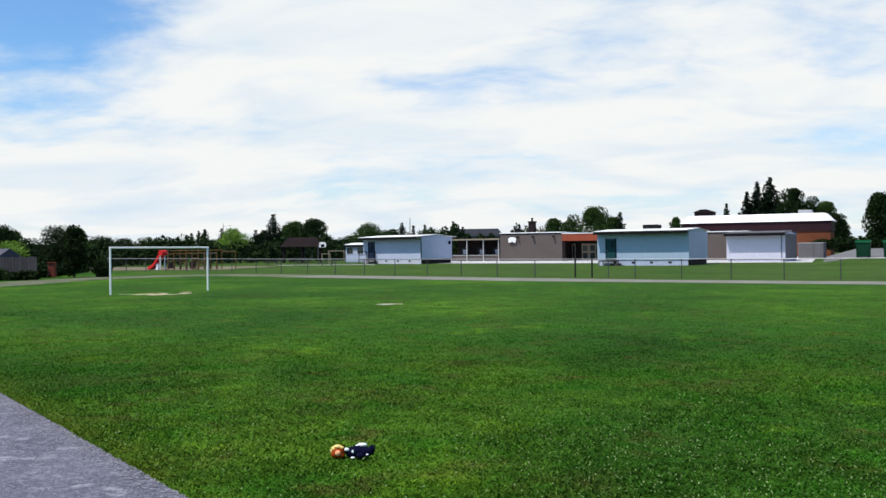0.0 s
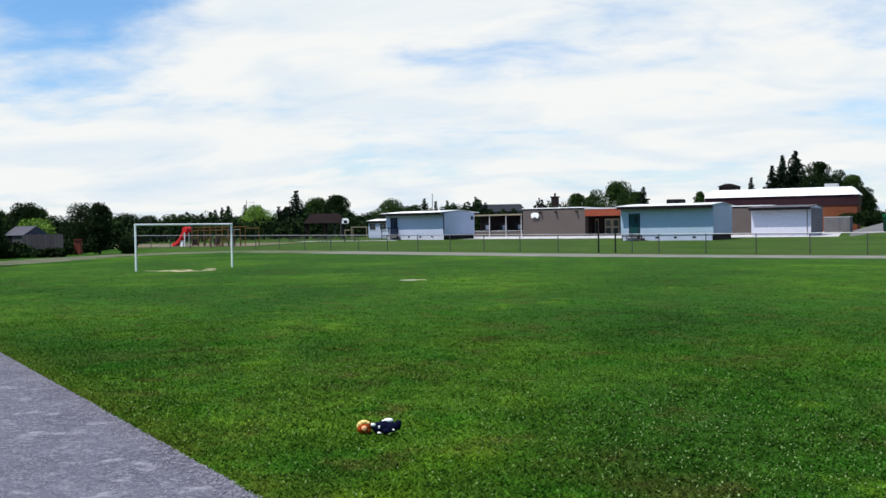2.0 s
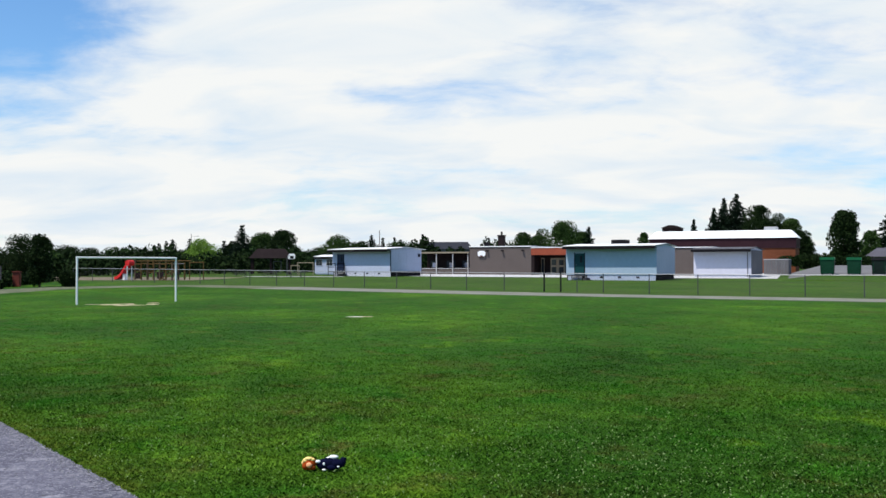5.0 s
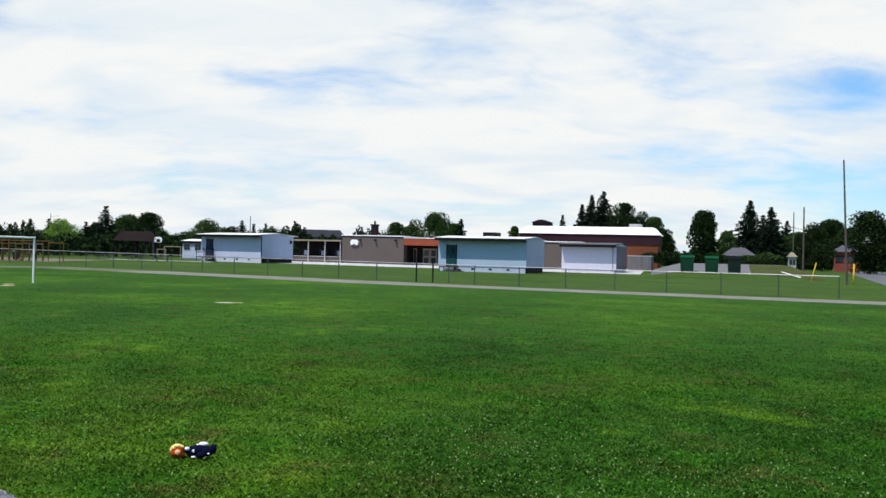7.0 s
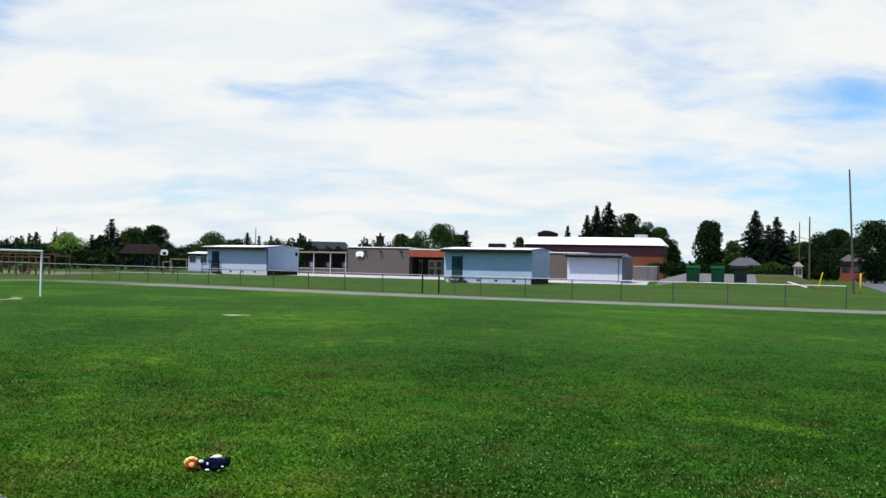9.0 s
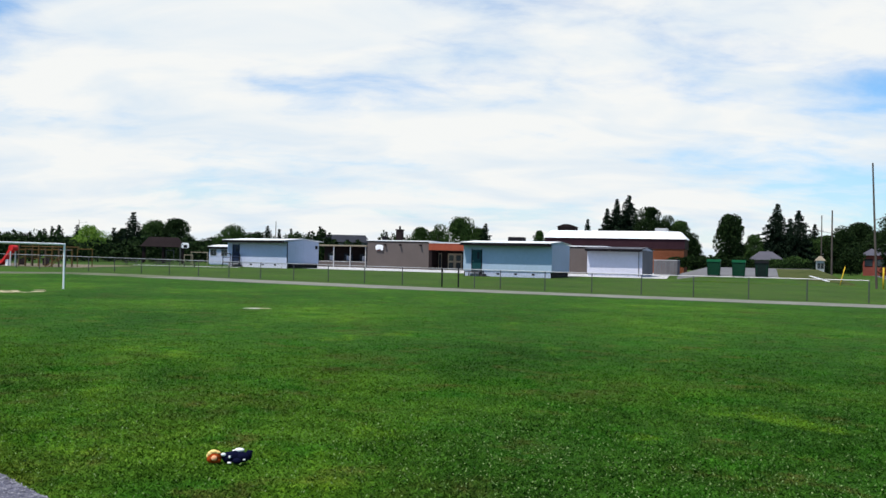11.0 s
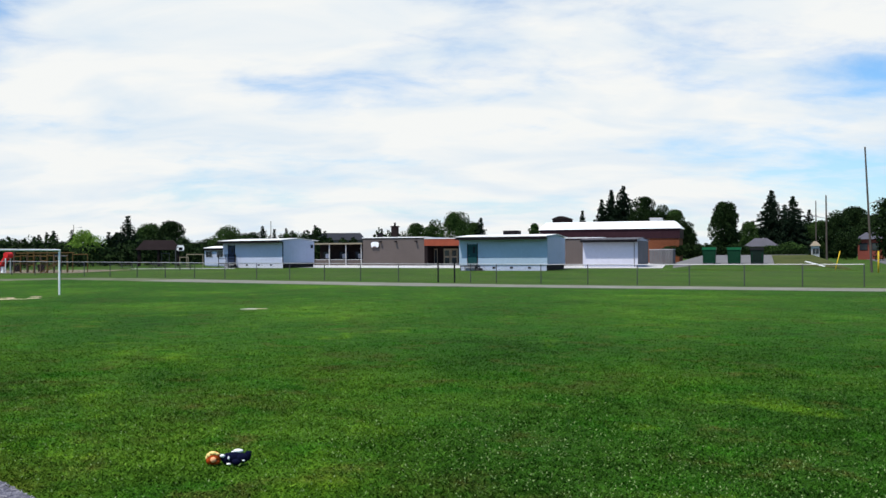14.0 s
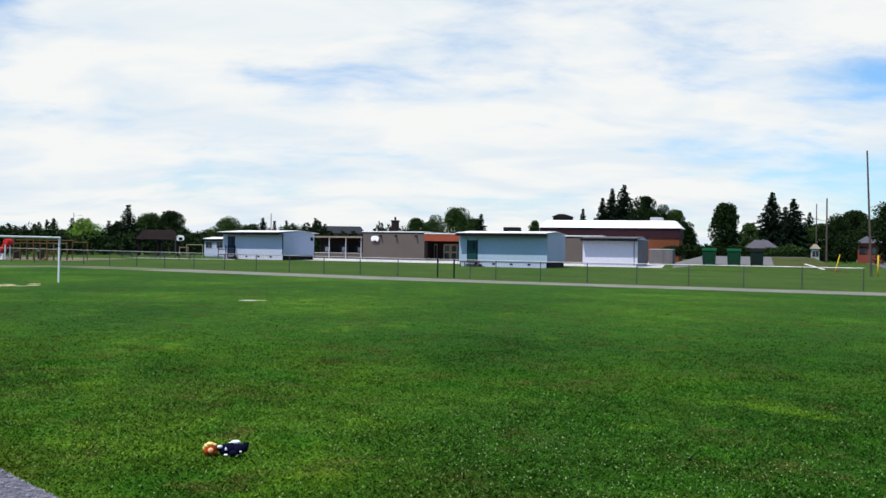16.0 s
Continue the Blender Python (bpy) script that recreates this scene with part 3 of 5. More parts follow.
def portable(x, y, a, L, W, h, skirt, wall, label, doors=(), windows=(), skirt_mat="white_paint", side=None, crawl=False, over=0.85, roof="roof_white", group="portable classrooms"):
    ob = thing("portable_classroom", x, y, -a, label=label, category="portable building", group=group)
    top = h - 0.05
    bm = bmesh.new()
    add_box(bm, (-L, 0, skirt), (0, W, top - 0.1))
    part("wall", bm, wall, ob)
    bm = bmesh.new()
    add_prism(bm, [(0, top - 0.1), (W, top - 0.1), (W / 2, top + 0.18)], -0.012, -L + 0.012)
    bmesh.ops.transform(bm, matrix=Matrix(((0, 1, 0, 0), (1, 0, 0, 0), (0, 0, 1, 0), (0, 0, 0, 1))), verts=bm.verts)
    part("gable", bm, wall, ob)
    box_part("skirting", (-L + 0.08, 0.06, -0.2), (-0.08, W - 0.06, skirt), skirt_mat, ob, "painted skirting under the floor")
    n = int(L / 1.22)
    for i in range(1, n):
        box_part("panel_joint", (-L + i * L / n - 0.012, -0.012, skirt), (-L + i * L / n + 0.012, 0.0, top - 0.3), wall, ob)
    m = int(W / 1.22)
    for i in range(1, m):
        box_part("panel_joint", (0, i * W / m - 0.012, skirt), (0.012, i * W / m + 0.012, top - 0.12), wall, ob)
    box_part("corner_trim", (-0.07, -0.02, skirt), (0.02, 0.05, top - 0.28), "trim_dark" if wall == "siding" else wall, ob)
    # overlaid panel puts the end wall's lighter or darker shading into its colour
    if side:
        box_part("side_panel", (0.013, 0.05, skirt), (0.035, W - 0.05, top - 0.14), side, ob, "end wall panel with its shading in the colour")
    if crawl:
        # dark sheet over the skirting paints the shadow gap under the floor
        box_part("crawl_shade_panel", (-0.079, 0.1, -0.15), (-0.068, W - 0.1, skirt - 0.02), "trim_dark", ob, "dark panel painted as the shade below the floor")
        for k in range(4):
            vx = -L * (0.2 + 0.2 * k)
            box_part("vent", (vx - 0.15, 0.045, skirt - 0.34), (vx + 0.15, 0.058, skirt - 0.16), "trim_dark", ob)
    eave_roof(ob, L, W, 0, top, over, roof)
    for dx, mat in doors:
        door = box_part("door", (dx - 0.46, -0.05, skirt + 0.02), (dx + 0.46, -0.003, skirt + 2.08), mat, ob, "painted steel door", bevel=0.01)
        box_part("door_frame", (dx - 0.56, -0.03, skirt), (dx - 0.462, 0.0, skirt + 2.16), "trim_dark", ob)
        box_part("door_frame", (dx + 0.462, -0.03, skirt), (dx + 0.56, 0.0, skirt + 2.16), "trim_dark", ob)
        box_part("door_pane", (dx + 0.05, -0.06, skirt + 1.2), (dx + 0.3, -0.05, skirt + 1.85), "glass", door)
        bm = bmesh.new()
        add_tube(bm, (dx - 0.36, -0.1, skirt + 0.95), (dx - 0.36, -0.05, skirt + 0.95), 0.03)
        part("door_knob", bm, "galv", door)
    for dx in windows:
        w = box_part("window", (dx - 0.5, -0.04, skirt + 1.0), (dx + 0.5, -0.003, skirt + 1.9), "white_paint", ob, "white-framed window")
        for k in (0, 1):
            box_part("pane", (dx - 0.44 + k * 0.45, -0.05, skirt + 1.06), (dx - 0.01 + k * 0.45, -0.041, skirt + 1.84), "glass", w)
    return ob


def stoop(x, y, a, dx, skirt, label, rails=True):
    """Landing with steps and rails in front of a portable's door."""
    ob = thing("entry_steps", x, y, -a, label=label, category="steps")
    box_part("landing", (dx - 0.8, -1.5, skirt - 0.12), (dx + 0.8, -0.06, skirt - 0.02), "wood_dark", ob)
    for px in (dx - 0.75, dx + 0.75):
        for py in (-1.44, -0.15):
            tube_part("post", (px, py, -0.1), (px, py, skirt + (0.95 if rails else -0.12)), 0.045, "trim_dark", ob)
    for px in (dx - 0.75, dx + 0.75):
        for hz in ((0.5, 0.95) if rails else ()):
            tube_part("rail", (px, -1.44, skirt + hz), (px, -0.15, skirt + hz), 0.035, "trim_dark", ob)
    n = max(1, round(skirt / 0.18) - 1)
    for i in range(n):
        box_part("step", (dx + 0.82 + i * 0.28, -1.4, -0.05), (dx + 1.10 + i * 0.28, -0.2, skirt - 0.12 - (i + 1) * skirt / (n + 1)), "wood_dark", ob)
    return ob


portable(-18.73, 114.42, 30, 9.2, 5.9, 3.32, 0.62, "siding", "white-sided portable classroom with a dark door and pale roof edge", doors=((-7.85, "navy"),), crawl=True)
stoop(-18.73, 114.42, 30, -7.85, 0.62, "grey wooden entry steps with dark rails")
# paler end panel stands for the brighter sky-lit side of the blue walls
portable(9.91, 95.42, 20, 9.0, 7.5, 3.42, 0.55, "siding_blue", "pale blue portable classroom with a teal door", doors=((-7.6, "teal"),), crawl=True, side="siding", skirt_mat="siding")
stoop(9.91, 95.42, 20, -7.6, 0.55, "low dark wooden entry steps at the door", rails=False)
# grey end panel stands for the shaded side of the white walls
portable(21.08, 107.89, 20, 6.05, 7.8, 3.15, 0.30, "white_paint", "plain white storage portable on concrete", roof="roof_grey", side="wood_grey")
pipe_base = [o for o in bpy.data.objects if o.name.startswith("portable_classroom")][-1]
tube_part("downpipe", (-0.35, -0.06, 0.1), (-0.35, -0.06, 2.75), 0.04, "wood_grey", pipe_base, "grey downpipe")
tube_part("downpipe_elbow", (-0.35, -0.06, 2.75), (-0.30, -0.78, 2.84), 0.04, "wood_grey", pipe_base)
p1 = [o for o in bpy.data.objects if o.name.startswith("portable_classroom")][0]
box_part("wall_lamp", (0.013, 5.2, 2.35), (0.16, 5.5, 2.75), "trim_dark", p1, "dark wall lamp", bevel=0.02)
portable(-27.6, 127.3, 15, 3.7, 5.0, 2.45, 0.15, "siding", "small white portable with two square dark windows", windows=(-3.05, -1.5), over=0.22)

GRID = 17.7


def school_block(name, x, y, L, W, h, wall, label, trim="roof_white", z=None):
    ob = thing(name, x, y, -GRID, label=label, category="school building", group="school buildings")
    box_part("wall", (-L, 0, -0.3), (0, W, h), wall, ob)
    rf = box_part("roof", (-L - 0.08, -0.1, h), (0.08, W + 0.08, h + 0.10), trim, ob, "pale metal parapet cap")
    box_part("drip_edge", (-L - 0.05, -0.06, h - 0.14), (0.05, -0.002, h - 0.002), "trim_dark", rf)
    return ob


main_block = school_block("school_wing", -2.56, 126.9, 8.54, 14, 3.62, "stucco", "taupe stucco school wing with a pale roof edge")
for dx in (-6.0, -3.9, -1.1):
    lamp = box_part("wall_light", (dx - 0.12, -0.42, 3.05), (dx + 0.12, -0.003, 3.22), "trim_dark", main_block, "dark wall light", bevel=0.02)
bm = bmesh.new()
add_box(bm, (-6.1, 4, 3.7), (-5.3, 4.8, 5.15)); add_box(bm, (-6.18, 3.92, 5.15), (-5.22, 4.88, 5.30)); add_tube(bm, (-5.7, 4.4, 5.3), (-5.7, 4.4, 5.75), 0.14)
part("chimney", bm, "brown_wall", main_block, "dark brick chimney", bevel=0.0)
box_part("roof_unit", (-8.1, 4, 3.7), (-7.5, 4.6, 4.35), "trim_dark", main_block, "small dark rooftop vent")


def wall_hoop():
    ob = thing("basketball_backboard", -8.92, 129.27, -GRID, z=ground_z(-9, 129) + 0.1, label="white fan-shaped basketball backboard on the school wall", category="basketball hoop")
    bm = bmesh.new()
    add_prism(bm, [(-0.50, 2.38), (-0.36, 2.25), (-0.2, 2.33), (0.2, 2.33), (0.36, 2.25), (0.50, 2.38), (0.56, 2.8), (0.30, 3.0), (-0.30, 3.0), (-0.56, 2.8)], -0.55, -0.5)
    board = part("backboard", bm, "white_metal", ob)
    box_part("target_square", (-0.22, -0.556, 2.35), (0.22, -0.551, 2.40), "trim_dark", board)
    bm = bmesh.new()
    for i in range(12):
        a0, a1 = 2 * math.pi * i / 12, 2 * math.pi * (i + 1) / 12
        add_tube(bm, (0.23 * math.cos(a0), -0.82 + 0.23 * math.sin(a0), 2.3), (0.23 * math.cos(a1), -0.82 + 0.23 * math.sin(a1), 2.3), 0.02, seg=5)
    part("rim", bm, "orange", ob)
    for px in (-0.3, 0.3):
        tube_part("bracket", (px, -0.5, 2.65), (px, 0.0, 2.65), 0.035, "dark_metal", ob)


wall_hoop()


def porch():
    ob = thing("covered_walkway", -10.75, 130.3, -GRID, label="covered walkway with pale posts before a dark brown wall", category="school building", group="school buildings")
    box_part("back_wall", (-7.4, 2.6, -0.3), (0, 3.0, 2.95), "brown_wall", ob)
    box_part("roof", (-7.6, -0.3, 2.82), (0.0, 3.2, 3.0), "beige", ob, "beige roof edge")
    for px in (-7.2, -4.85, -2.45, -0.25):
        box_part("post", (px - 0.055, -0.06, -0.2), (px + 0.055, 0.07, 2.82), "concrete", ob, bevel=0.012)
    box_part("knee_wall", (-7.4, 0.2, -0.2), (0, 0.35, 0.75), "stucco", ob)
    box_part("knee_cap", (-7.4, 0.14, 0.75), (0, 0.41, 0.82), "concrete", ob)
    for px, w in ((-6.3, 0.6), (-3.8, 0.7), (-1.5, 0.7)):
        win = box_part("window", (px - w, 2.54, 0.9), (px + w, 2.597, 1.9), "trim_dark", ob)
        box_part("pane", (px - w + 0.08, 2.52, 0.98), (px + w - 0.08, 2.539, 1.82), "glass", win)
        box_part("notice", (px - 0.25, 2.50, 0.95), (px + 0.25, 2.518, 1.55), "white_paint", win, "pale paper in the window")


porch()


def entrance():
    ob = thing("school_entrance", 1.9, 125.45, -GRID, label="recessed school entrance under an orange fascia", category="school building", group="school buildings")
    box_part("back_wall", (-4.7, 2.4, -0.3), (0, 2.8, 3.3), "brown_wall", ob)
    box_part("fascia", (-4.7, -0.1, 2.55), (0.05, 2.6, 3.45), "orange", ob, "orange painted fascia")
    box_part("cap", (-4.72, -0.16, 3.45), (0.08, 2.7, 3.53), "roof_white", ob)
    box_part("pier", (-4.7, 0.0, -0.2), (-4.3, 2.4, 2.55), "brown_wall", ob)
    for k in range(2):
        d = box_part("door", (-2.85 + k * 0.98, 2.28, 0.02), (-1.9 + k * 0.98, 2.397, 2.2), "beige", ob, "beige door with glass panes", bevel=0.01)
        for zz in (0.3, 1.25):
            box_part("pane", (-2.68 + k * 0.98, 2.26, zz), (-2.07 + k * 0.98, 2.279, zz + 0.72), "glass", d)
    for px in (-4.15,):
        w = box_part("sidelight", (px, 2.33, 0.1), (px + 0.45, 2.397, 2.2), "beige", ob)
        box_part("pane", (px + 0.07, 2.31, 0.3), (px + 0.38, 2.329, 2.05), "glass", w)


entrance()
wing = school_block("school_wing", 19.2, 120.0, 17.9, 12, 3.35, "stucco", "low taupe school wing behind the portables")
u = box_part("roof_unit", (-13.2, 3, 3.44), (-11.3, 5, 4.5), "trim_dark", wing, "dark rooftop air unit", bevel=0.03)
box_part("roof_unit", (-16.4, 5, 3.44), (-15.7, 5.7, 3.9), "galv", wing)


def gym():
    L, W = 19.4, 6.5
    ob = thing("gymnasium", 32.35, 136.1, -GRID, label="orange brick gymnasium with dark shaded upper brick and white sloped roof edge", category="school building", group="school buildings")
    box_part("wall", (-L, 0, -0.3), (0, W, 3.4), "brick", ob, "orange brick wall")
    # upper brick under the overhang: its shade is painted in as a maroon band
    box_part("band", (-L - 0.12, -0.12, 3.4), (0.12, W + 0.12, 4.78), "maroon", ob, "dark maroon band painting the roof overhang's shade on brick")
    bm = bmesh.new()
    lo = [(-L - 0.3, -0.3), (0.3, -0.3), (0.3, W + 0.3), (-L - 0.3, W + 0.3)]
    hi = [(-L + 0.7, 0.7), (-0.7, 0.7), (-0.7, W - 0.7), (-L + 0.7, W - 0.7)]
    a = [bm.verts.new((x, y, 4.78)) for x, y in lo]
    b = [bm.verts.new((x, y, 5.85)) for x, y in hi]
    bm.faces.new(a); bm.faces.new(b)
    for i in range(4):
        bm.faces.new((a[i], a[(i + 1) % 4], b[(i + 1) % 4], b[i]))
    rf = part("roof", bm, "roof_white", ob, "white sheet-metal sloped roof edge")
    bm = bmesh.new()
    add_box(bm, (-L + 1.3, 2, 5.85), (-L + 3.9, 4, 6.4)); add_prism(bm, [(-L + 1.1, 6.4), (-L + 4.1, 6.4), (-L + 2.9, 6.8), (-L + 2.2, 6.8)], 1.8, 4.2)
    part("roof_hatch", bm, "brown_wall", rf)
    bm = bmesh.new()
    add_box(bm, (-4.2, 2, 5.85), (-2.5, 4, 6.35))
    part("roof_unit", bm, "galv", rf, bevel=0.05)
    # brick courses on the stretch that shows
    course = bmesh.new()
    add_box(course, (-0.14, -0.012, 0), (0.14, 0.0, 0.075))
    me = finish(course, "brick", "brick")
    for r in range(24):
        for c in range(11):
            b2 = new("brick", me)
            b2.parent = ob
            b2.location = (-3.5 + c * 0.31 + (0.155 if r % 2 else 0), -0.001, 1.25 + r * 0.088)


gym()


def enclosure():
    ob = thing("storage_enclosure", 28.4, 122.8, -20, label="beige wooden storage enclosure beside the gymnasium", category="enclosure")
    for i in range(9):
        box_part("board", (-2.9 + i * 0.32, 0, 0), (-2.6 + i * 0.32, 0.06, 1.85 - 0.03 * (i % 2)), "wood_grey", ob)
    box_part("side", (-0.04, 0.065, 0), (0.02, 2.2, 1.8), "wood_grey", ob)
    box_part("cap", (-2.95, -0.03, 1.86), (0.05, 2.2, 1.93), "concrete", ob)


enclosure()


def far_building(x, y, turn, L, W, h, label):
    ob = thing("distant_building", x, y, turn, label=label, category="building")
    box_part("wall", (-L / 2, 0, -0.5), (L / 2, W, h), "wood_grey", ob)
    bm = bmesh.new()
    add_prism(bm, [(-L / 2 - 0.5, h), (L / 2 + 0.5, h), (L / 2 - 1.0, h + 1.9), (-L / 2 + 1.0, h + 1.9)], -0.5, W + 0.5)
    part("roof", bm, "shingle", ob, "grey shingle roof")


far_building(-28.5, 262, 4, 14.5, 10, 5.4, "distant grey-roofed building behind the school")


# ---- shelter, hoops, frames ----
def shelter():
    ob = thing("picnic_shelter", -38.2, 132, 14, label="dark hipped-roof picnic shelter on posts", category="shelter")
    bm = bmesh.new()
    a = [bm.verts.new(p) for p in ((-2.9, -2.2, 2.15), (2.9, -2.2, 2.15), (2.9, 2.2, 2.15), (-2.9, 2.2, 2.15))]
    b = [bm.verts.new(p) for p in ((-1.9, 0, 3.45), (1.9, 0, 3.45))]
    for f in ((a[0], a[1], b[1], b[0]), (a[1], a[2], b[1]), (a[2], a[3], b[0], b[1]), (a[3], a[0], b[0]), tuple(a)):
        bm.faces.new(f)
    part("roof", bm, "brown_wall", ob, "dark brown hipped roof")
    for px in (-2.5, 0, 2.5):
        for py in (-1.9, 1.9):
            box_part("post", (px - 0.12, py - 0.12, -0.2), (px + 0.12, py + 0.12, 2.15), "brown_wall", ob)
    for px in (-1.4, 1.2):
        box_part("bench", (px - 0.8, -0.2, 0.42), (px + 0.8, 0.2, 0.5), "wood", ob)


shelter()


def basket_post():
    ob = thing("basketball_hoop", -31.0, 113.8, 0, label="basketball hoop with white fan-shaped board on a curved pole", category="basketball hoop")
    bm = bmesh.new()
    pts = [(0, 0, -0.2), (0, 0, 2.0), (0.08, 0, 2.35), (0.3, 0, 2.55)]
    for p, q in zip(pts, pts[1:]):
        add_tube(bm, p, q, 0.06)
    part("pole", bm, "galv_dull", ob)
    bm = bmesh.new()
    add_prism(bm, [(0.15, 2.12), (0.32, 2.06), (0.78, 2.06), (0.95, 2.12), (1.0, 2.5), (0.82, 2.7), (0.28, 2.7), (0.1, 2.5)], -0.03, 0.02)
    board = part("backboard", bm, "white_metal", ob)
    box_part("target", (0.36, -0.04, 2.1), (0.80, -0.031, 2.45), "trim_dark", board)


basket_post()


def pipe_frame(x, y, w, h, mat, turn, label):
    ob = thing("pipe_frame", x, y, turn, label=label, category="climbing bar", group="playground bars")
    for px in (-w / 2, w / 2):
        tube_part("post", (px, 0, -0.2), (px, 0, h), 0.05, mat, ob)
    tube_part("bar", (-w / 2 - 0.05, 0, h), (w / 2 + 0.05, 0, h), 0.05, mat, ob)


pipe_frame(-29.9, 118.2, 1.9, 1.6, "beige", 5, "pale steel pipe climbing bar")
pipe_frame(-31.4, 119.0, 1.0, 1.25, "beige", 5, "low pale steel pipe climbing bar")
pipe_frame(-36.9, 130.5, 1.0, 1.7, "galv_dull", 5, "dull grey steel pipe bar near the shelter")


def bench(x, y, turn):
    ob = thing("picnic_bench", x, y, turn, label="dark weathered wooden picnic bench on the grass", category="bench", group="picnic benches")
    box_part("top", (-0.8, -0.3, 0.55), (0.8, 0.3, 0.60), "wood_dark", ob)
    for q in (-1, 1):
        box_part("seat", (-0.8, q * 0.6 - 0.12, 0.30), (0.8, q * 0.6 + 0.12, 0.34), "wood_dark", ob)
        for k in (-1, 1):
            tube_part("leg", (q * 0.55, k * 0.55, -0.05), (q * 0.55, k * 0.12, 0.55), 0.03, "wood_dark", ob)


for bx, by, bt in ((-28.4, 108, 10), (-31.6, 109, -15), (-35.4, 110, 5)):
    bench(bx, by, bt)


# ---- playground ----
def playground():
    ob = thing("climbing_structure", -38.8, 95.2, -20, label="wooden climbing structure with yellow decks and posts on sand", category="playground equipment")
    for i in range(7):
        for py in (-0.9, 0.9):
            box_part("post", (-2.6 + i * 0.80 - 0.06, py - 0.06, -0.1), (-2.6 + i * 0.80 + 0.06, py + 0.06, 1.75 + (0.35 if i in (0, 3) else 0)), "wood_yellow" if (i + (py > 0)) % 2 else "wood", ob)
    for i, z in ((0, 0.85), (2, 0.7), (4, 0.9)):
        box_part("deck", (-2.6 + i * 0.80, -0.84, z), (-1.80 + i * 0.80, 0.84, z + 0.09), "wood_yellow", ob)
    for i in range(6):
        for z in ((1.1, 1.55) if i % 2 == 0 else (1.6,)):
            for py in (-0.9, 0.9):
                box_part("rail", (-2.54 + i * 0.80, py - 0.03, z), (-1.86 + i * 0.80, py + 0.03, z + 0.10), "wood_yellow", ob)
        if i % 2 == 1:
            for k in range(4):
                tube_part("rung", (-2.4 + i * 0.80 + k * 0.2, -0.84, 1.62), (-2.4 + i * 0.80 + k * 0.2, 0.84, 1.62), 0.025, "galv", ob)
    box_part("panel", (-2.5, -0.93, 0.12), (-1.75, -0.90, 0.72), "brown_wall", ob)
    box_part("panel", (0.3, -0.93, 0.12), (1.1, -0.90, 0.8), "brown_wall", ob)
    bm = bmesh.new()
    add_tube(bm, (1.2, -1.6, 0.0), (2.4, -1.0, 0.95), 0.05); add_tube(bm, (1.9, -1.9, 0.0), (3.0, -1.2, 0.95), 0.05)
    part("ladder", bm, "wood_yellow", ob)
    bm = bmesh.new()
    add_tube(bm, (-3.2, 0.0, 1.9), (3.8, 0.0, 1.9), 0.05)
    part("ridge_bar", bm, "wood_yellow", ob)
    sl = thing("slide", -42.0, 94.0, -20, label="bright red plastic playground slide", category="slide")
    bm = bmesh.new()
    prof = [(0.55, 1.75), (0.30, 1.35), (0.0, 0.95), (-0.35, 0.5), (-0.75, 0.22), (-1.15, 0.12)]
    for (x0, z0), (x1, z1) in zip(prof, prof[1:]):
        for lo, hi, up in ((-0.32, 0.32, 0.0), (-0.36, -0.30, 0.22), (0.30, 0.36, 0.22)):
            vs = [bm.verts.new(p) for p in ((x0, lo, z0 + up), (x0, hi, z0 + up), (x1, hi, z1 + up), (x1, lo, z1 + up),
                                            (x0, lo, z0 - 0.09), (x0, hi, z0 - 0.09), (x1, hi, z1 - 0.09), (x1, lo, z1 - 0.09))]
            for f in ((0, 1, 2, 3), (4, 5, 6, 7), (0, 3, 7, 4), (1, 2, 6, 5), (0, 1, 5, 4), (2, 3, 7, 6)):
                bm.faces.new([vs[k] for k in f])
    part("chute", bm, "red_plastic", sl)
    bm = bmesh.new()
    add_tube(bm, (0.55, -0.36, 1.7), (0.55, 0.36, 1.7), 0.28, seg=12)
    part("hood", bm, "red_plastic", sl)
    for py in (-0.3, 0.3):
        tube_part("support", (0.5, py, -0.1), (0.5, py, 1.7), 0.05, "white_metal", sl)
    box_part("brace", (-0.2, -0.2, -0.05), (0.1, 0.2, 0.62), "white_metal", sl, "pale slide support")


playground()
pipe_frame(-35.6, 96.4, 1.5, 1.75, "wood_yellow", -5, "yellow wooden swing bar beside the climbing structure")


# ---- goal ----
def goal():
    a, b = Vector((-21.17, 42.34, 0)), Vector((-18.36, 46.93, 0))
    ob = thing("soccer_goal", *((a + b) / 2).to_2d(), z=0, label="white steel soccer goal without a net on grass", category="soccer goal")
    o = ob.location
    r, h = 0.045, 2.13
    tube_part("post", a - o - Vector((0, 0, 0.2)), a - o + Vector((0, 0, h)), r, "white_metal", ob, seg=12)
    tube_part("post", b - o - Vector((0, 0, 0.2)), b - o + Vector((0, 0, h)), r, "white_metal", ob, seg=12)
    d = (b - a).normalized() * r
    tube_part("crossbar", a - o - d + Vector((0, 0, h)), b - o + d + Vector((0, 0, h)), r, "white_metal", ob, seg=12)


goal()


# ---- chain-link fence ----
F0, FD = Vector((-0.45, 65.0)), Vector((0.866, -0.5))


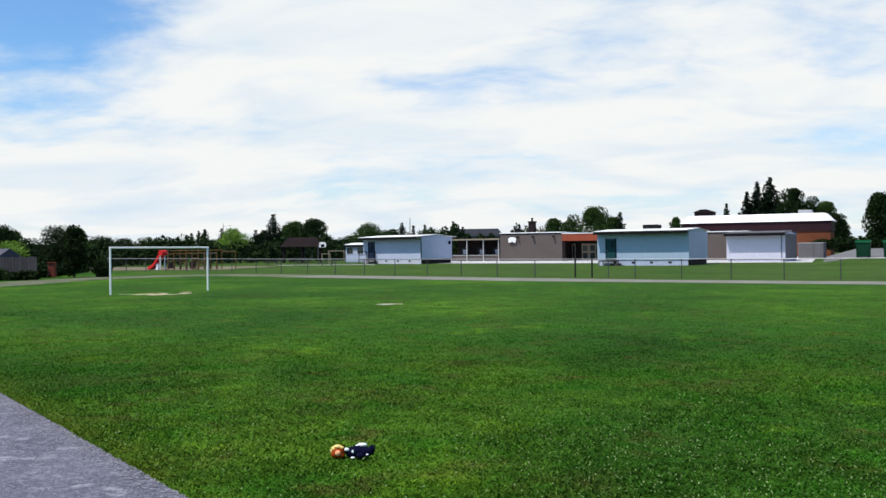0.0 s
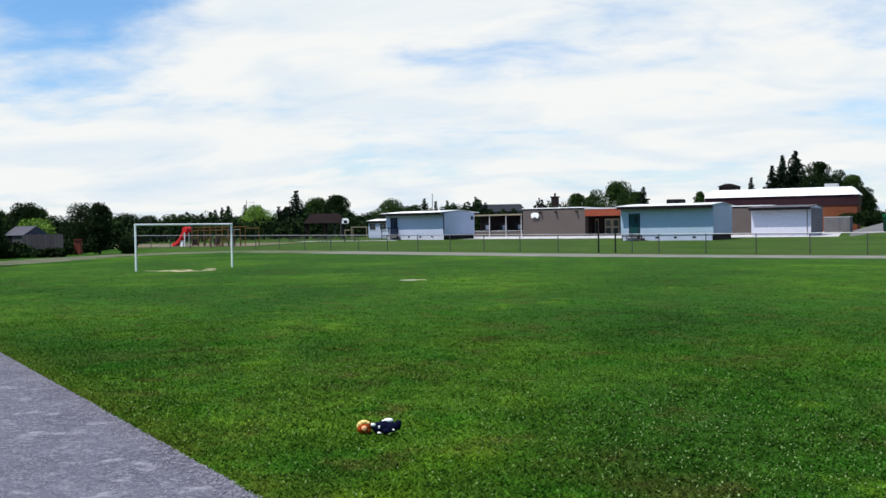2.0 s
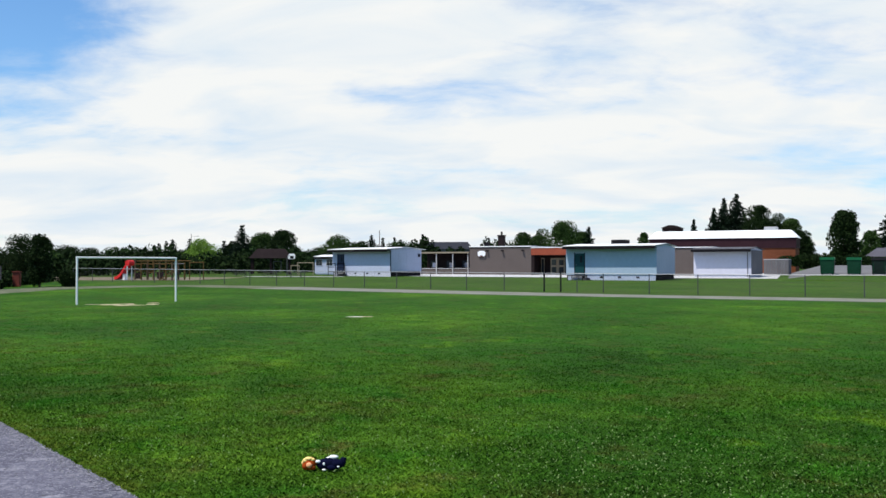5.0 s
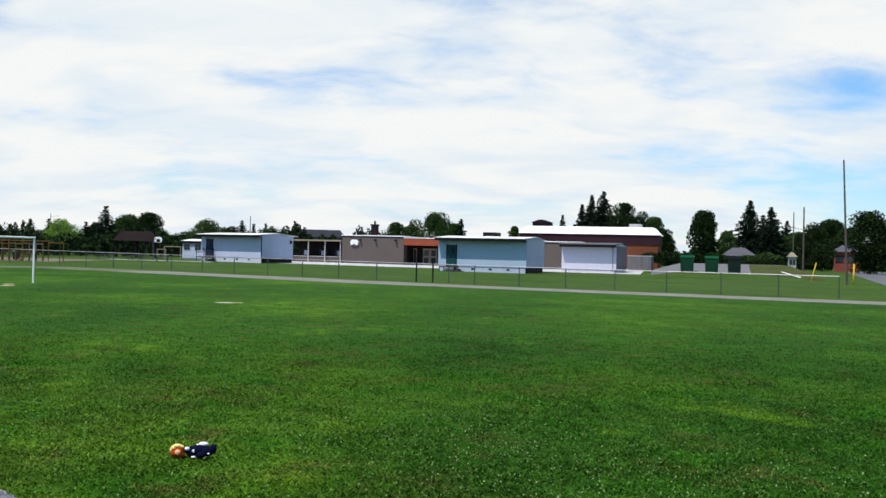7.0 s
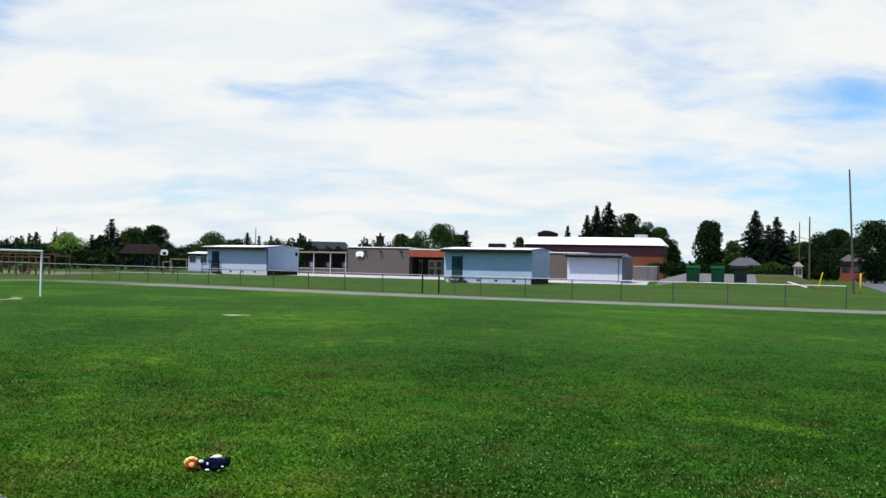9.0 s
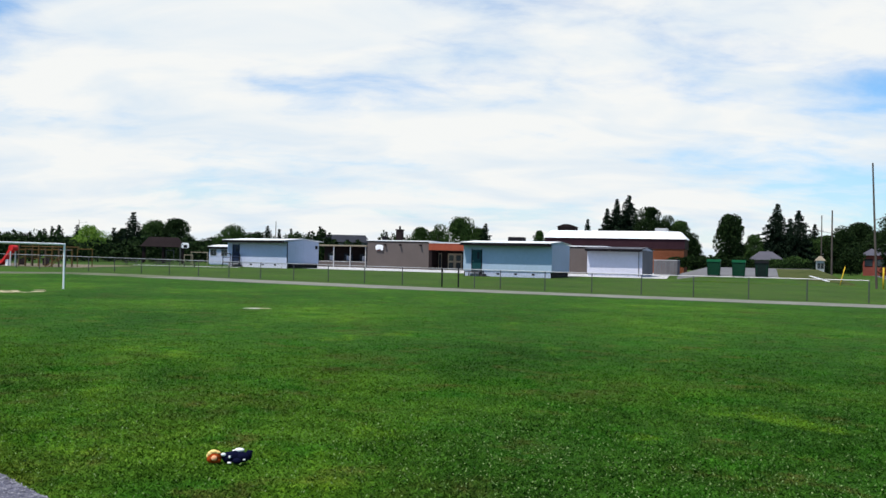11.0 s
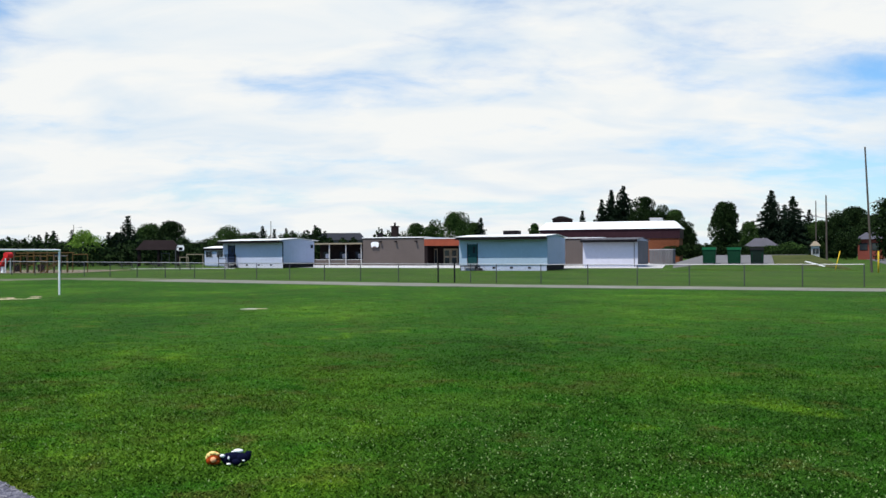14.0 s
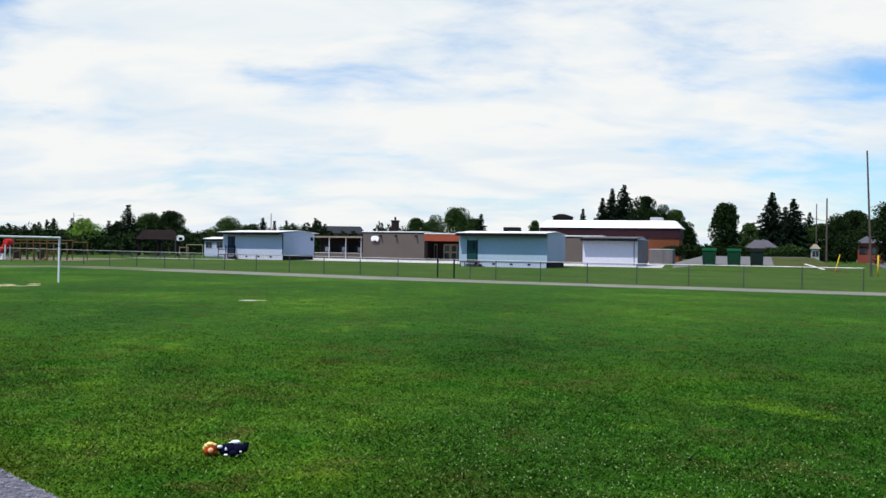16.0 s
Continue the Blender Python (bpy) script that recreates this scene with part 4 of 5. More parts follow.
def fence(name, p0, d, marks, strong, rail_h, label, wire=True):
    ob = thing(name, p0.x, p0.y, math.degrees(math.atan2(d.y, d.x)), label=label, category="fence")
    base = ob.location.z
    def gz(s):
        q = p0 + d * s
        return ground_z(q.x, q.y) - base
    for s in marks:
        r = 0.055 if s in strong else 0.032
        tube_part("post", (s, 0, gz(s) - 0.2), (s, 0, gz(s) + rail_h + (0.06 if s in strong else 0)), r, "dark_metal" if s in strong else "galv_dull", ob)
    for s0, s1 in zip(marks, marks[1:]):
        tube_part("top_rail", (s0, 0, gz(s0) + rail_h), (s1, 0, gz(s1) + rail_h), 0.024, "galv", ob, seg=6)
    if wire:
        bm = bmesh.new()
        # diamond mesh, drawn as coarse crossed wires
        L0, L1 = marks[0], marks[-1]
        s = L0
        while s < L1 - rail_h:
            z0, z1 = gz(s), gz(s + rail_h)
            for u, v2 in ((z0 + 0.03, z1 + rail_h), (z0 + rail_h, z1 + 0.03)):
                w = 0.004
                q = [bm.verts.new(p) for p in ((s, 0, u), (s + w, 0, u), (s + rail_h + w, 0, v2), (s + rail_h, 0, v2))]
                bm.faces.new(q)
            s += 0.12
        part("wire_mesh", bm, "galv_dull", ob, "galvanised chain-link mesh")


left_marks = [-3.1 * i for i in range(17, 0, -1)]
right_marks = [4.3 + 3.1 * i for i in range(8)]
fence("chain_link_fence", F0, FD, left_marks + [0.0, 1.24, 2.43] + right_marks, (0.0, 1.24), 1.2, "low galvanised chain-link fence with a gate along the track")

def bank_z(x, y):
    """Ground that climbs from the track side of the lot towards the hedge."""
    side = min(max((x / max(y, 1.0) - 0.232) / 0.03, 0), 1)
    return ground_z(x, y) + side * 1.05 * min(max((y - 90) / 30, 0), 1)


def sloped(name, corners, mat, label, category, lift):
    bm = bmesh.new()
    n = 30
    a, b, c, d = [Vector(p) for p in corners]
    vs = {}
    for i in range(n + 1):
        for j in range(n + 1):
            p = a.lerp(b, i / n).lerp(d.lerp(c, i / n), j / n)
            edge = i in (0, n) or j in (0, n)
            vs[i, j] = bm.verts.new((p.x, p.y, ground_z(p.x, p.y) - 0.3 if edge else bank_z(p.x, p.y) + lift))
    for i in range(n):
        for j in range(n):
            bm.faces.new((vs[i, j], vs[i + 1, j], vs[i + 1, j + 1], vs[i, j + 1]))
    tagged(new(name, finish(bm, name, mat)), label, category, kind="structure")


sloped("parking_lot", [(23.2, 102.4), (34.8, 99.0), (50, 134), (30.6, 134)], "pale_asphalt", "pale grey weathered asphalt lot behind the school", "parking lot", 0.02)
sloped("lawn_apron", [(20.5, 93.5), (37.0, 86.5), (36.4, 98.4), (23.0, 102.9)], "grass", "mown grass rising to the edge of the lot", "lawn", 0.045)
sloped("lawn_bank", [(33.0, 99.5), (37.2, 89.5), (45.5, 122), (40.2, 122)], "dry_lawn", "sloping dry lawn between the lot and the street", "lawn", 0.06)


# ---- bins and right-hand side ----
def dumpster(x, y, turn, lid, lid_label, body="green_bin"):
    ob = thing("dumpster", x, y, turn, z=bank_z(x, y) + 0.22, label="dark green steel dumpster with a closed lid on the lot", category="dumpster", group="dumpsters")
    bm = bmesh.new()
    add_prism(bm, [(-0.62, -0.10), (0.62, -0.10), (0.66, 1.25), (-0.66, 1.25)], 0, 1.3)
    part("body", bm, body, ob)
    bm = bmesh.new()
    add_prism(bm, [(-0.7, 1.25), (0.7, 1.25), (0.7, 1.42), (0.66, 1.52), (-0.66, 1.52), (-0.7, 1.42)], -0.06, 1.36)
    part("lid", bm, lid, ob, lid_label)
    for px in (-0.5, 0.5):
        box_part("skid", (px - 0.06, 0.1, -0.2), (px + 0.06, 1.2, 0.12), "dark_metal", ob)
        box_part("rib", (px - 0.04, -0.04, 0.15), (px + 0.04, -0.002, 1.0), "green_bin", ob)


for bx, by, bl, bt in ((27.25, 101.8, "green_lid", "brighter green lid"), (29.65, 101.2, "green_lid", "brighter green lid"), (31.85, 100.7, "dark_metal", "black lid")):
    dumpster(bx, by, -18, bl, bt, "black_bin" if bl == "dark_metal" else "green_bin")


def pole(x, y, h, r, lean, label, arms=()):
    ob = thing("utility_pole", x, y, label=label, category="utility pole", group="utility poles")
    tube_part("shaft", (0, 0, -0.5), (lean, 0, h), r, "pole_wood", ob, r1=r * 0.62, seg=12)
    for z, dx in arms:
        tube_part("lamp_arm", (lean * z / h, 0, z), (lean * z / h + dx, 0, z + 0.25), 0.03, "galv", ob)
        box_part("lamp_head", (lean * z / h + dx - 0.05, -0.12, z + 0.18), (lean * z / h + dx + 0.5, 0.12, z + 0.3), "galv", ob)


pole(34.95, 80.8, 10.3, 0.10, -0.5, "tall weathered wooden utility pole beside the street", arms=((5.6, 0.7),))
pole(46.9, 121.2, 8.4, 0.13, -0.05, "weathered wooden utility pole beside the street", arms=((5.6, -1.6),))
pole(60.2, 160, 9.6, 0.12, 0.0, "distant wooden utility pole")
pole(-46.0, 262, 10.5, 0.14, 0.0, "distant wooden utility pole")
pole(-92, 245, 9.2, 0.11, 0.0, "distant street lamp pole", arms=((8.4, 1.6),))


def bollard(x, y, h, r, lean):
    ob = thing("bollard", x, y, label="yellow painted steel bollard beside the lot", category="bollard", group="yellow bollards")
    bm = bmesh.new()
    add_tube(bm, (0, 0, -0.2), (lean, 0, h), r, seg=12)
    r2 = bmesh.ops.create_uvsphere(bm, u_segments=12, v_segments=6, radius=r)
    bmesh.ops.transform(bm, matrix=Matrix.Translation((lean, 0, h)), verts=r2["verts"])
    part("shaft", bm, "yellow", ob, smooth=True)


bollard(35.2, 80.2, 1.7, 0.07, 0.02)
bollard(34.8, 88.2, 1.7, 0.05, 0.5)


def curb():
    a, b = Vector((38.0, 104)), Vector((36.3, 94.5))
    ob = thing("lawn_curb", 0, 0, 0, z=0, label="white painted concrete curb up the sloping lawn", category="curb")
    for i in range(6):
        p, q = a.lerp(b, i / 6), a.lerp(b, (i + 0.97) / 6)
        bm = bmesh.new()
        u = (b - a).normalized()
        nrm = Vector((-u.y, u.x)) * 0.11
        vs = []
        for k in (p, q):
            for sgn in (-1, 1):
                e = k + nrm * sgn
                vs.append([bm.verts.new((e.x, e.y, bank_z(k.x, k.y) + dz)) for dz in (-0.15, 0.12)])
        for f in ((0, 1, 3, 2),):
            bm.faces.new([vs[k][1] for k in f]); bm.faces.new([vs[k][0] for k in f])
        for k0, k1 in ((0, 1), (1, 3), (3, 2), (2, 0)):
            bm.faces.new((vs[k0][0], vs[k1][0], vs[k1][1], vs[k0][1]))
        part("curb_stone", bm, "white_metal", ob)


curb()


def house(x, y, turn, L, W, h, rh, wall, label, roofmat="shingle"):
    ob = thing("house", x, y, turn, label=label, category="house")
    box_part("wall", (-L / 2, 0, -0.5), (L / 2, W, h), wall, ob)
    bm = bmesh.new()
    o = min(0.5, L * 0.2)
    a = [bm.verts.new(p) for p in ((-L / 2 - o, -o, h), (L / 2 + o, -o, h), (L / 2 + o, W + o, h), (-L / 2 - o, W + o, h))]
    b = [bm.verts.new(p) for p in ((-L * 0.22, W / 2, h + rh), (L * 0.22, W / 2, h + rh))]
    for f in ((a[0], a[1], b[1], b[0]), (a[1], a[2], b[1]), (a[2], a[3], b[0], b[1]), (a[3], a[0], b[0]), tuple(a)):
        bm.faces.new(f)
    part("roof", bm, roofmat, ob, "shingled hipped roof")
    for px in (-L * 0.28, L * 0.2):
        g = min(0.6, L * 0.14)
        w = box_part("window", (px - g - 0.07, -0.05, h * 0.45), (px + g + 0.07, -0.003, h * 0.82), "trim_dark", ob)
        box_part("pane", (px - g, -0.07, h * 0.48), (px + g, -0.051, h * 0.79), "glass", w)


house(55.7, 173, -12, 4.8, 5, 2.35, 1.5, "wood_grey", "bungalow with a grey hipped shingle roof behind a hedge")
house(71.2, 165, -25, 4.0, 6, 3.4, 1.2, "red_brick", "red brick house among trees by the street")


house(56.4, 150, -12, 1.0, 1.4, 2.2, 0.7, "wood_pale", "small pale garden house with a tan roof behind the hedge", "beige")


def shed():
    ob = thing("garden_shed", -44.2, 69.0, -28, label="grey weathered wooden shed with a pale shingled roof", category="shed")
    box_part("wall", (-1.7, 0, -0.2), (1.0, 1.9, 1.55), "wood_dark", ob)
    bm = bmesh.new()
    add_prism(bm, [(-0.15, 1.55), (2.05, 1.55), (0.95, 2.25)], -1.85, 1.12)
    bmesh.ops.transform(bm, matrix=Matrix(((0, 1, 0, 0), (1, 0, 0, 0), (0, 0, 1, 0), (0, 0, 0, 1))), verts=bm.verts)
    part("roof", bm, "shingle", ob)
    box_part("door", (-1.6, -0.04, 0.0), (-0.7, -0.003, 1.6), "trim_dark", ob)
    fn = thing("board_fence", -42.1, 66.4, 4, label="grey weathered board fence panels beside the shed", category="fence")
    for i in range(13):
        box_part("board", (i * 0.24, 0, -0.1), (i * 0.24 + 0.22, 0.03, 1.6 + 0.03 * (i % 3)), "wood_dark", fn)
    rb = thing("storage_bin", -40.6, 71.5, 20, label="rusty red metal storage bin beside the trees", category="storage bin")
    box_part("body", (-0.25, -0.4, 0), (0.25, 0.4, 1.1), "red_brick", rb, bevel=0.03)
    box_part("lid", (-0.29, -0.45, 1.1), (0.29, 0.45, 1.18), "red_brick", rb)


shed()


# ---- trees ----
def leaf_mesh(centres, sizes, name, mat, rng, droop=0.0):
    n = len(centres)
    u = rng.normal(size=(n, 3)); u /= np.linalg.norm(u, axis=1)[:, None]
    v = rng.normal(size=(n, 3)); v -= (v * u).sum(1)[:, None] * u; v /= np.linalg.norm(v, axis=1)[:, None]
    s = sizes[:, None]
    a = centres + u * s; b = centres + v * s * 0.55; c = centres - u * s; d = centres - v * s * 0.55
    verts = np.stack([a, b, c, d], 1).reshape(-1, 3)
    faces = np.arange(4 * n).reshape(n, 4)
    return numpy_mesh(name, verts, faces, mat)


def trunk_mesh(h, r, limbs, rng):
    bm = bmesh.new()
    add_tube(bm, (0, 0, -0.3), (0, 0, h), r, r * 0.25, 8)
    for i in range(limbs):
        z = h * rng.uniform(0.3, 0.8)
        a, l = rng.uniform(0, 6.28), h * rng.uniform(0.18, 0.32)
        add_tube(bm, (0, 0, z), (l * math.cos(a), l * math.sin(a), z + l * rng.uniform(0.5, 1.1)), r * 0.35, r * 0.08, 5)
    return bm


def conifer(x, y, h, w, seed, mat="pine_leaf"):
    rng = np.random.default_rng(seed)
    ob = thing("spruce_tree", x, y, label="tall dark green spruce tree with a pointed crown", category="tree", group="spruces")
    part("trunk", trunk_mesh(h * 0.95, max(0.08, h * 0.014), 0, rng), "bark", ob)
    tiers = int(max(10, h * 2.2))
    pts, siz = [], []
    for i in range(tiers):
        f = i / tiers
        z = h * (0.06 + 0.94 * f)
        rad = w * 0.62 * (1 - f) ** 0.85 * rng.uniform(0.75, 1.15) + 0.10
        k = max(5, int(11 * (1 - f) + 4))
        for j in range(k):
            a = 6.283 * (j + rng.uniform(0, 1)) / k
            rr = rad * rng.uniform(0.72, 1.12)
            m = max(5, int(rr * 9))
            for q in range(m):
                e = (q + rng.uniform(0, 1)) / m
                pts.append((rr * e * math.cos(a) + rng.normal(0, 0.05), rr * e * math.sin(a) + rng.normal(0, 0.05), z - 0.22 * rr * e + rng.normal(0, 0.07)))
                siz.append(rng.uniform(0.16, 0.36) * (0.7 + 0.035 * h))
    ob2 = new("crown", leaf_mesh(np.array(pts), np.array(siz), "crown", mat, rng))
    ob2.parent = ob


def broadleaf(x, y, h, w, seed, mat="leaf", name="deciduous_tree", label="dark green leafy deciduous tree with uneven crown", low=0.22, n=None, leaf=1.0):
    rng = np.random.default_rng(seed)
    ob = thing(name, x, y, label=label, category="tree" if name != "bush" else "bush", group="broadleaf trees" if name != "bush" else "bushes")
    part("trunk", trunk_mesh(h * 0.7, max(0.05, h * 0.022), 6 if name != "bush" else 3, rng), "bark", ob)
    nb = 26 if name != "bush" else 9
    pts, siz = [], []
    per = (n or int(min(9000, (900 + 90 * w * h) / leaf ** 1.5))) // nb
    for i in range(nb):
        zf = rng.uniform(low, 1.0)
        prof = math.sin(min(1.0, (zf - low + 0.16) / (1.0 - low + 0.12)) * 2.75) ** 0.7 if True else 1
        a = rng.uniform(0, 6.283)
        br = w * rng.uniform(0.15, 0.27)
        off = max(0.0, w * 0.5 * prof - br * 0.6) * rng.uniform(0.35, 1.0)
        cx, cy, cz = off * math.cos(a), off * math.sin(a), min(h * zf, h - br * 0.55)
        d = rng.normal(size=(per, 3)); d /= np.linalg.norm(d, axis=1)[:, None]
        rr = br * rng.uniform(0.45, 1.12, size=per) ** 0.6
        p = d * rr[:, None] * np.array((1, 1, 0.8)) + (cx, cy, cz)
        p = p[p[:, 2] > 0.05]
        pts.append(p)
        siz.append(rng.uniform(0.12, 0.30, size=len(p)) * (0.62 + 0.05 * h) * leaf)
    # inner foliage that closes the crown
    m = per * nb // 2
    d = rng.normal(size=(m, 3)); d /= np.linalg.norm(d, axis=1)[:, None]
    rr = rng.uniform(0.1, 1.0, m) ** 0.45 * (1 + 0.16 * np.sin(d[:, 0] * 5 + seed) * np.cos(d[:, 2] * 4 + seed))
    half = h * (1 - low) / 2
    core = d * rr[:, None] * (w * 0.44, w * 0.44, half * 0.92) + (0, 0, h * low + half)
    pts.append(core[core[:, 2] > 0.05])
    siz.append(rng.uniform(0.12, 0.30, size=len(pts[-1])) * (0.62 + 0.05 * h) * leaf)
    ob2 = new("crown", leaf_mesh(np.concatenate(pts), np.concatenate(siz), "crown", mat, rng))
    ob2.parent = ob
    return ob


CONIFERS = [
    (-57.7, 179.9, 8.8, 3.3), (-67.6, 198.8, 6.4, 2.2), (-101.1, 246.0, 7.1, 2.0), (-97.9, 247.3, 8.1, 2.6),
    (-91.4, 242.3, 8.1, 2.3), (-99.4, 246.7, 7.7, 1.3), (-48.1, 261.5, 9.4, 3.5), (-43.1, 269.5, 9.0, 2.1),
    (-46.3, 269.0, 8.9, 2.0), (-31.8, 242.9, 9.0, 1.9), (-29.5, 243.2, 7.6, 2.2),
    (8.9, 240.3, 10.5, 2.5), (43.4, 256.3, 18.2, 3.7), (45.2, 249.4, 18.7, 5.3), (41.0, 256.7, 15.7, 3.2),
    (37.8, 270.3, 13.5, 2.0), (69.5, 209.7, 14.8, 4.7), (71.3, 202.2, 13.1, 4.1), (72.8, 211.3, 11.8, 2.7),
    (81.1, 219.4, 11.1, 2.1)]
for i, (x, y, h, w) in enumerate(CONIFERS):
    conifer(x, y, h, w * (2.15 if x < 20 else 2.4), 100 + i)
TREES_FAR_LEFT = [
    (-66.1, 199.3, 5.9, 3.0), (-66.2, 221.3, 8.3, 6.1), (-59.9, 215.8, 8.6, 5.7), (-58.0, 230.8, 4.6, 5.7),
    (-52.1, 239.3, 8.0, 9.4), (-58.1, 245.2, 5.3, 6.0), (-48.7, 247.2, 6.9, 5.6), (-37.7, 249.1, 6.7, 8.5),
    (-104.8, 244.5, 5.2, 7.0), (-107.7, 243.2, 4.2, 6.9), (-90.7, 235.1, 4.6, 6.3), (-66.5, 250.3, 5.7, 6.4)]
TREES_FAR_MID = [
    (-7.1, 246.8, 9.0, 4.8), (-2.6, 246.9, 9.8, 5.9), (3.1, 240.4, 11.3, 8.5), (7.5, 246.8, 9.1, 4.5),
    (20.7, 226.5, 8.2, 2.8), (49.0, 242.0, 14.9, 6.5), (55.1, 254.0, 13.6, 5.9), (58.6, 253.2, 12.2, 5.9),
    (60.1, 246.2, 9.3, 4.9)]
TREES_STREET = [
    (49.0, 173.1, 9.9, 4.7), (61.9, 200.6, 7.4, 3.5), (75.3, 189.5, 8.9, 5.2), (82.4, 199.6, 10.0, 6.5),
    (81.0, 213.1, 8.1, 4.1), (62.5, 137.0, 8.4, 6.3), (61.8, 152.0, 4.2, 3.6), (75.7, 208.6, 7.0, 4.4), (76.0, 176.2, 7.7, 5.5)]
TREES_NEAR_LEFT = [
    (-86.0, 130.2, 4.3, 3.8), (-88.4, 142.9, 5.0, 4.6), (-92.8, 154.3, 3.9, 5.4), (-54.0, 96.3, 4.4, 4.1),
    (-67.9, 127.1, 3.4, 3.7), (-82.0, 160.3, 4.1, 5.9), (-89.1, 183.6, 4.1, 6.5), (-89.1, 196.8, 4.5, 6.1)]
TREES_FIELD_EDGE = [
    (-36.1, 48.4, 6.6, 3.5), (-46.9, 69.7, 3.5, 1.9), (-69.2, 110.1, 4.8, 4.0), (-39.4, 48.4, 6.4, 3.5),
    (-38.5, 71.0, 3.9, 1.75), (-54.0, 80.5, 3.8, 2.6), (-54.0, 85.5, 4.3, 3.2)]
for i, (x, y, h, w) in enumerate(TREES_FAR_LEFT + TREES_FAR_MID + TREES_STREET + TREES_NEAR_LEFT + TREES_FIELD_EDGE):
    mid_row = len(TREES_FAR_LEFT) <= i < len(TREES_FAR_LEFT) + 5
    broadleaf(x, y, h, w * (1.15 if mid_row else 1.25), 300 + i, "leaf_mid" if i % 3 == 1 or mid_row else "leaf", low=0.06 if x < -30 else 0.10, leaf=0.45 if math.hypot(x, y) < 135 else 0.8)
for i, (x, y, h, w) in enumerate([(-51.2, 140.9, 4.8, 4.9), (-51.5, 83.4, 2.8, 3.5), (-51.5, 76.3, 2.0, 2.0)]):
    broadleaf(x, y, h, w * 1.1, 500 + i, "leaf_bright", label="bright yellow-green leafy tree in sunlight", low=0.1, leaf=0.5)
BUSHES = [
    (-36.2, 49.6, 1.9, 1.8), (-41.3, 62.0, 1.8, 1.9), (-41.2, 58.6, 2.2, 1.9), (-39.4, 55.2, 1.9, 1.9),
    (-36.4, 71.5, 1.3, 1.6), (-37.3, 47.3, 1.9, 2.0)]
for i, (x, y, h, w) in enumerate(BUSHES):
    broadleaf(x, y, max(1.0, h), w * 1.1, 600 + i, "leaf", "bush", "dense dark green bush at the field edge", low=0.02, leaf=0.4)


def tree_line(name, a, b, h, seed, label, mat="leaf", depth=6.0, n=9000, size=0.5, rise=0.0):
    """A far belt of woods or a hedge as one mass of leaves with a wavy top."""
    rng = np.random.default_rng(seed)
    a, b = np.array(a), np.array(b)
    t = rng.uniform(0, 1, n)
    d = (b - a) / np.linalg.norm(b - a)
    nr = np.array((-d[1], d[0]))
    o = rng.uniform(-depth / 2, depth / 2, n)
    p = a + (b - a) * t[:, None] + nr * o[:, None]
    L = np.linalg.norm(b - a)
    s = t * L
    top = h * (0.72 + 0.16 * np.sin(s * 0.31 + seed) + 0.10 * np.sin(s * 0.83 + 2 * seed) + 0.08 * np.sin(s * 2.1))
    z = top * rng.uniform(0.0, 1.0, n) ** 0.75 * np.sqrt(np.maximum(0.05, 1 - (2 * o / depth) ** 2 * 0.7))
    g = 0.9 * np.clip((np.hypot(p[:, 0], p[:, 1]) - 60) / 100, 0, 1)
    c = np.column_stack([p, z + g + rise])
    ob = new(name, leaf_mesh(c, rng.uniform(0.5, 1.1, n) * size, name, mat, rng))
    tagged(ob, label, "trees" if name != "hedge" else "hedge", kind="stuff")


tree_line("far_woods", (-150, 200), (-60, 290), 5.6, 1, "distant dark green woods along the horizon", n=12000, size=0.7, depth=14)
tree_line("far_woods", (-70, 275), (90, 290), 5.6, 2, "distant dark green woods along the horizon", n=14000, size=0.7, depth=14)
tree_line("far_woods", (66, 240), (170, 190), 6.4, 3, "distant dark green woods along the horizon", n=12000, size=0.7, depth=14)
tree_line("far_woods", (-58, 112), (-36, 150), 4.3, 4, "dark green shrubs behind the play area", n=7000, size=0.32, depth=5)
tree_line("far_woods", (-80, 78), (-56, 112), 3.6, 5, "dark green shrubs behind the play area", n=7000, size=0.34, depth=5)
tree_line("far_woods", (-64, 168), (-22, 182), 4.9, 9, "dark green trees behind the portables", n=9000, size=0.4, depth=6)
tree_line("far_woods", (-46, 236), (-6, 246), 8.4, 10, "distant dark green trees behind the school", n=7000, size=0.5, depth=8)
tree_line("hedge", (29.5, 134), (47.8, 130.4), 1.75, 6, "clipped dark green hedge along the lot", n=9000, size=0.2, depth=1.6, rise=0.95)
tree_line("hedge", (42, 131.5), (47.5, 130.6), 1.9, 12, "yellow-green shrubs behind the clipped hedge", mat="leaf_mid", n=2500, size=0.2, depth=1.4, rise=0.95)
tree_line("hedge", (-43.5, 56), (-41.2, 70), 1.5, 7, "dark overgrown hedge at the field edge", n=5000, size=0.2, depth=1.8)
tree_line("hedge", (-45.5, 63.2), (-38.2, 65.4), 0.75, 13, "low dark weeds along the board fence", n=3500, size=0.14, depth=0.9)
tree_line("hedge", (-41.2, 70), (-47, 88), 1.3, 8, "dark overgrown hedge at the field edge", n=4000, size=0.2, depth=1.8)


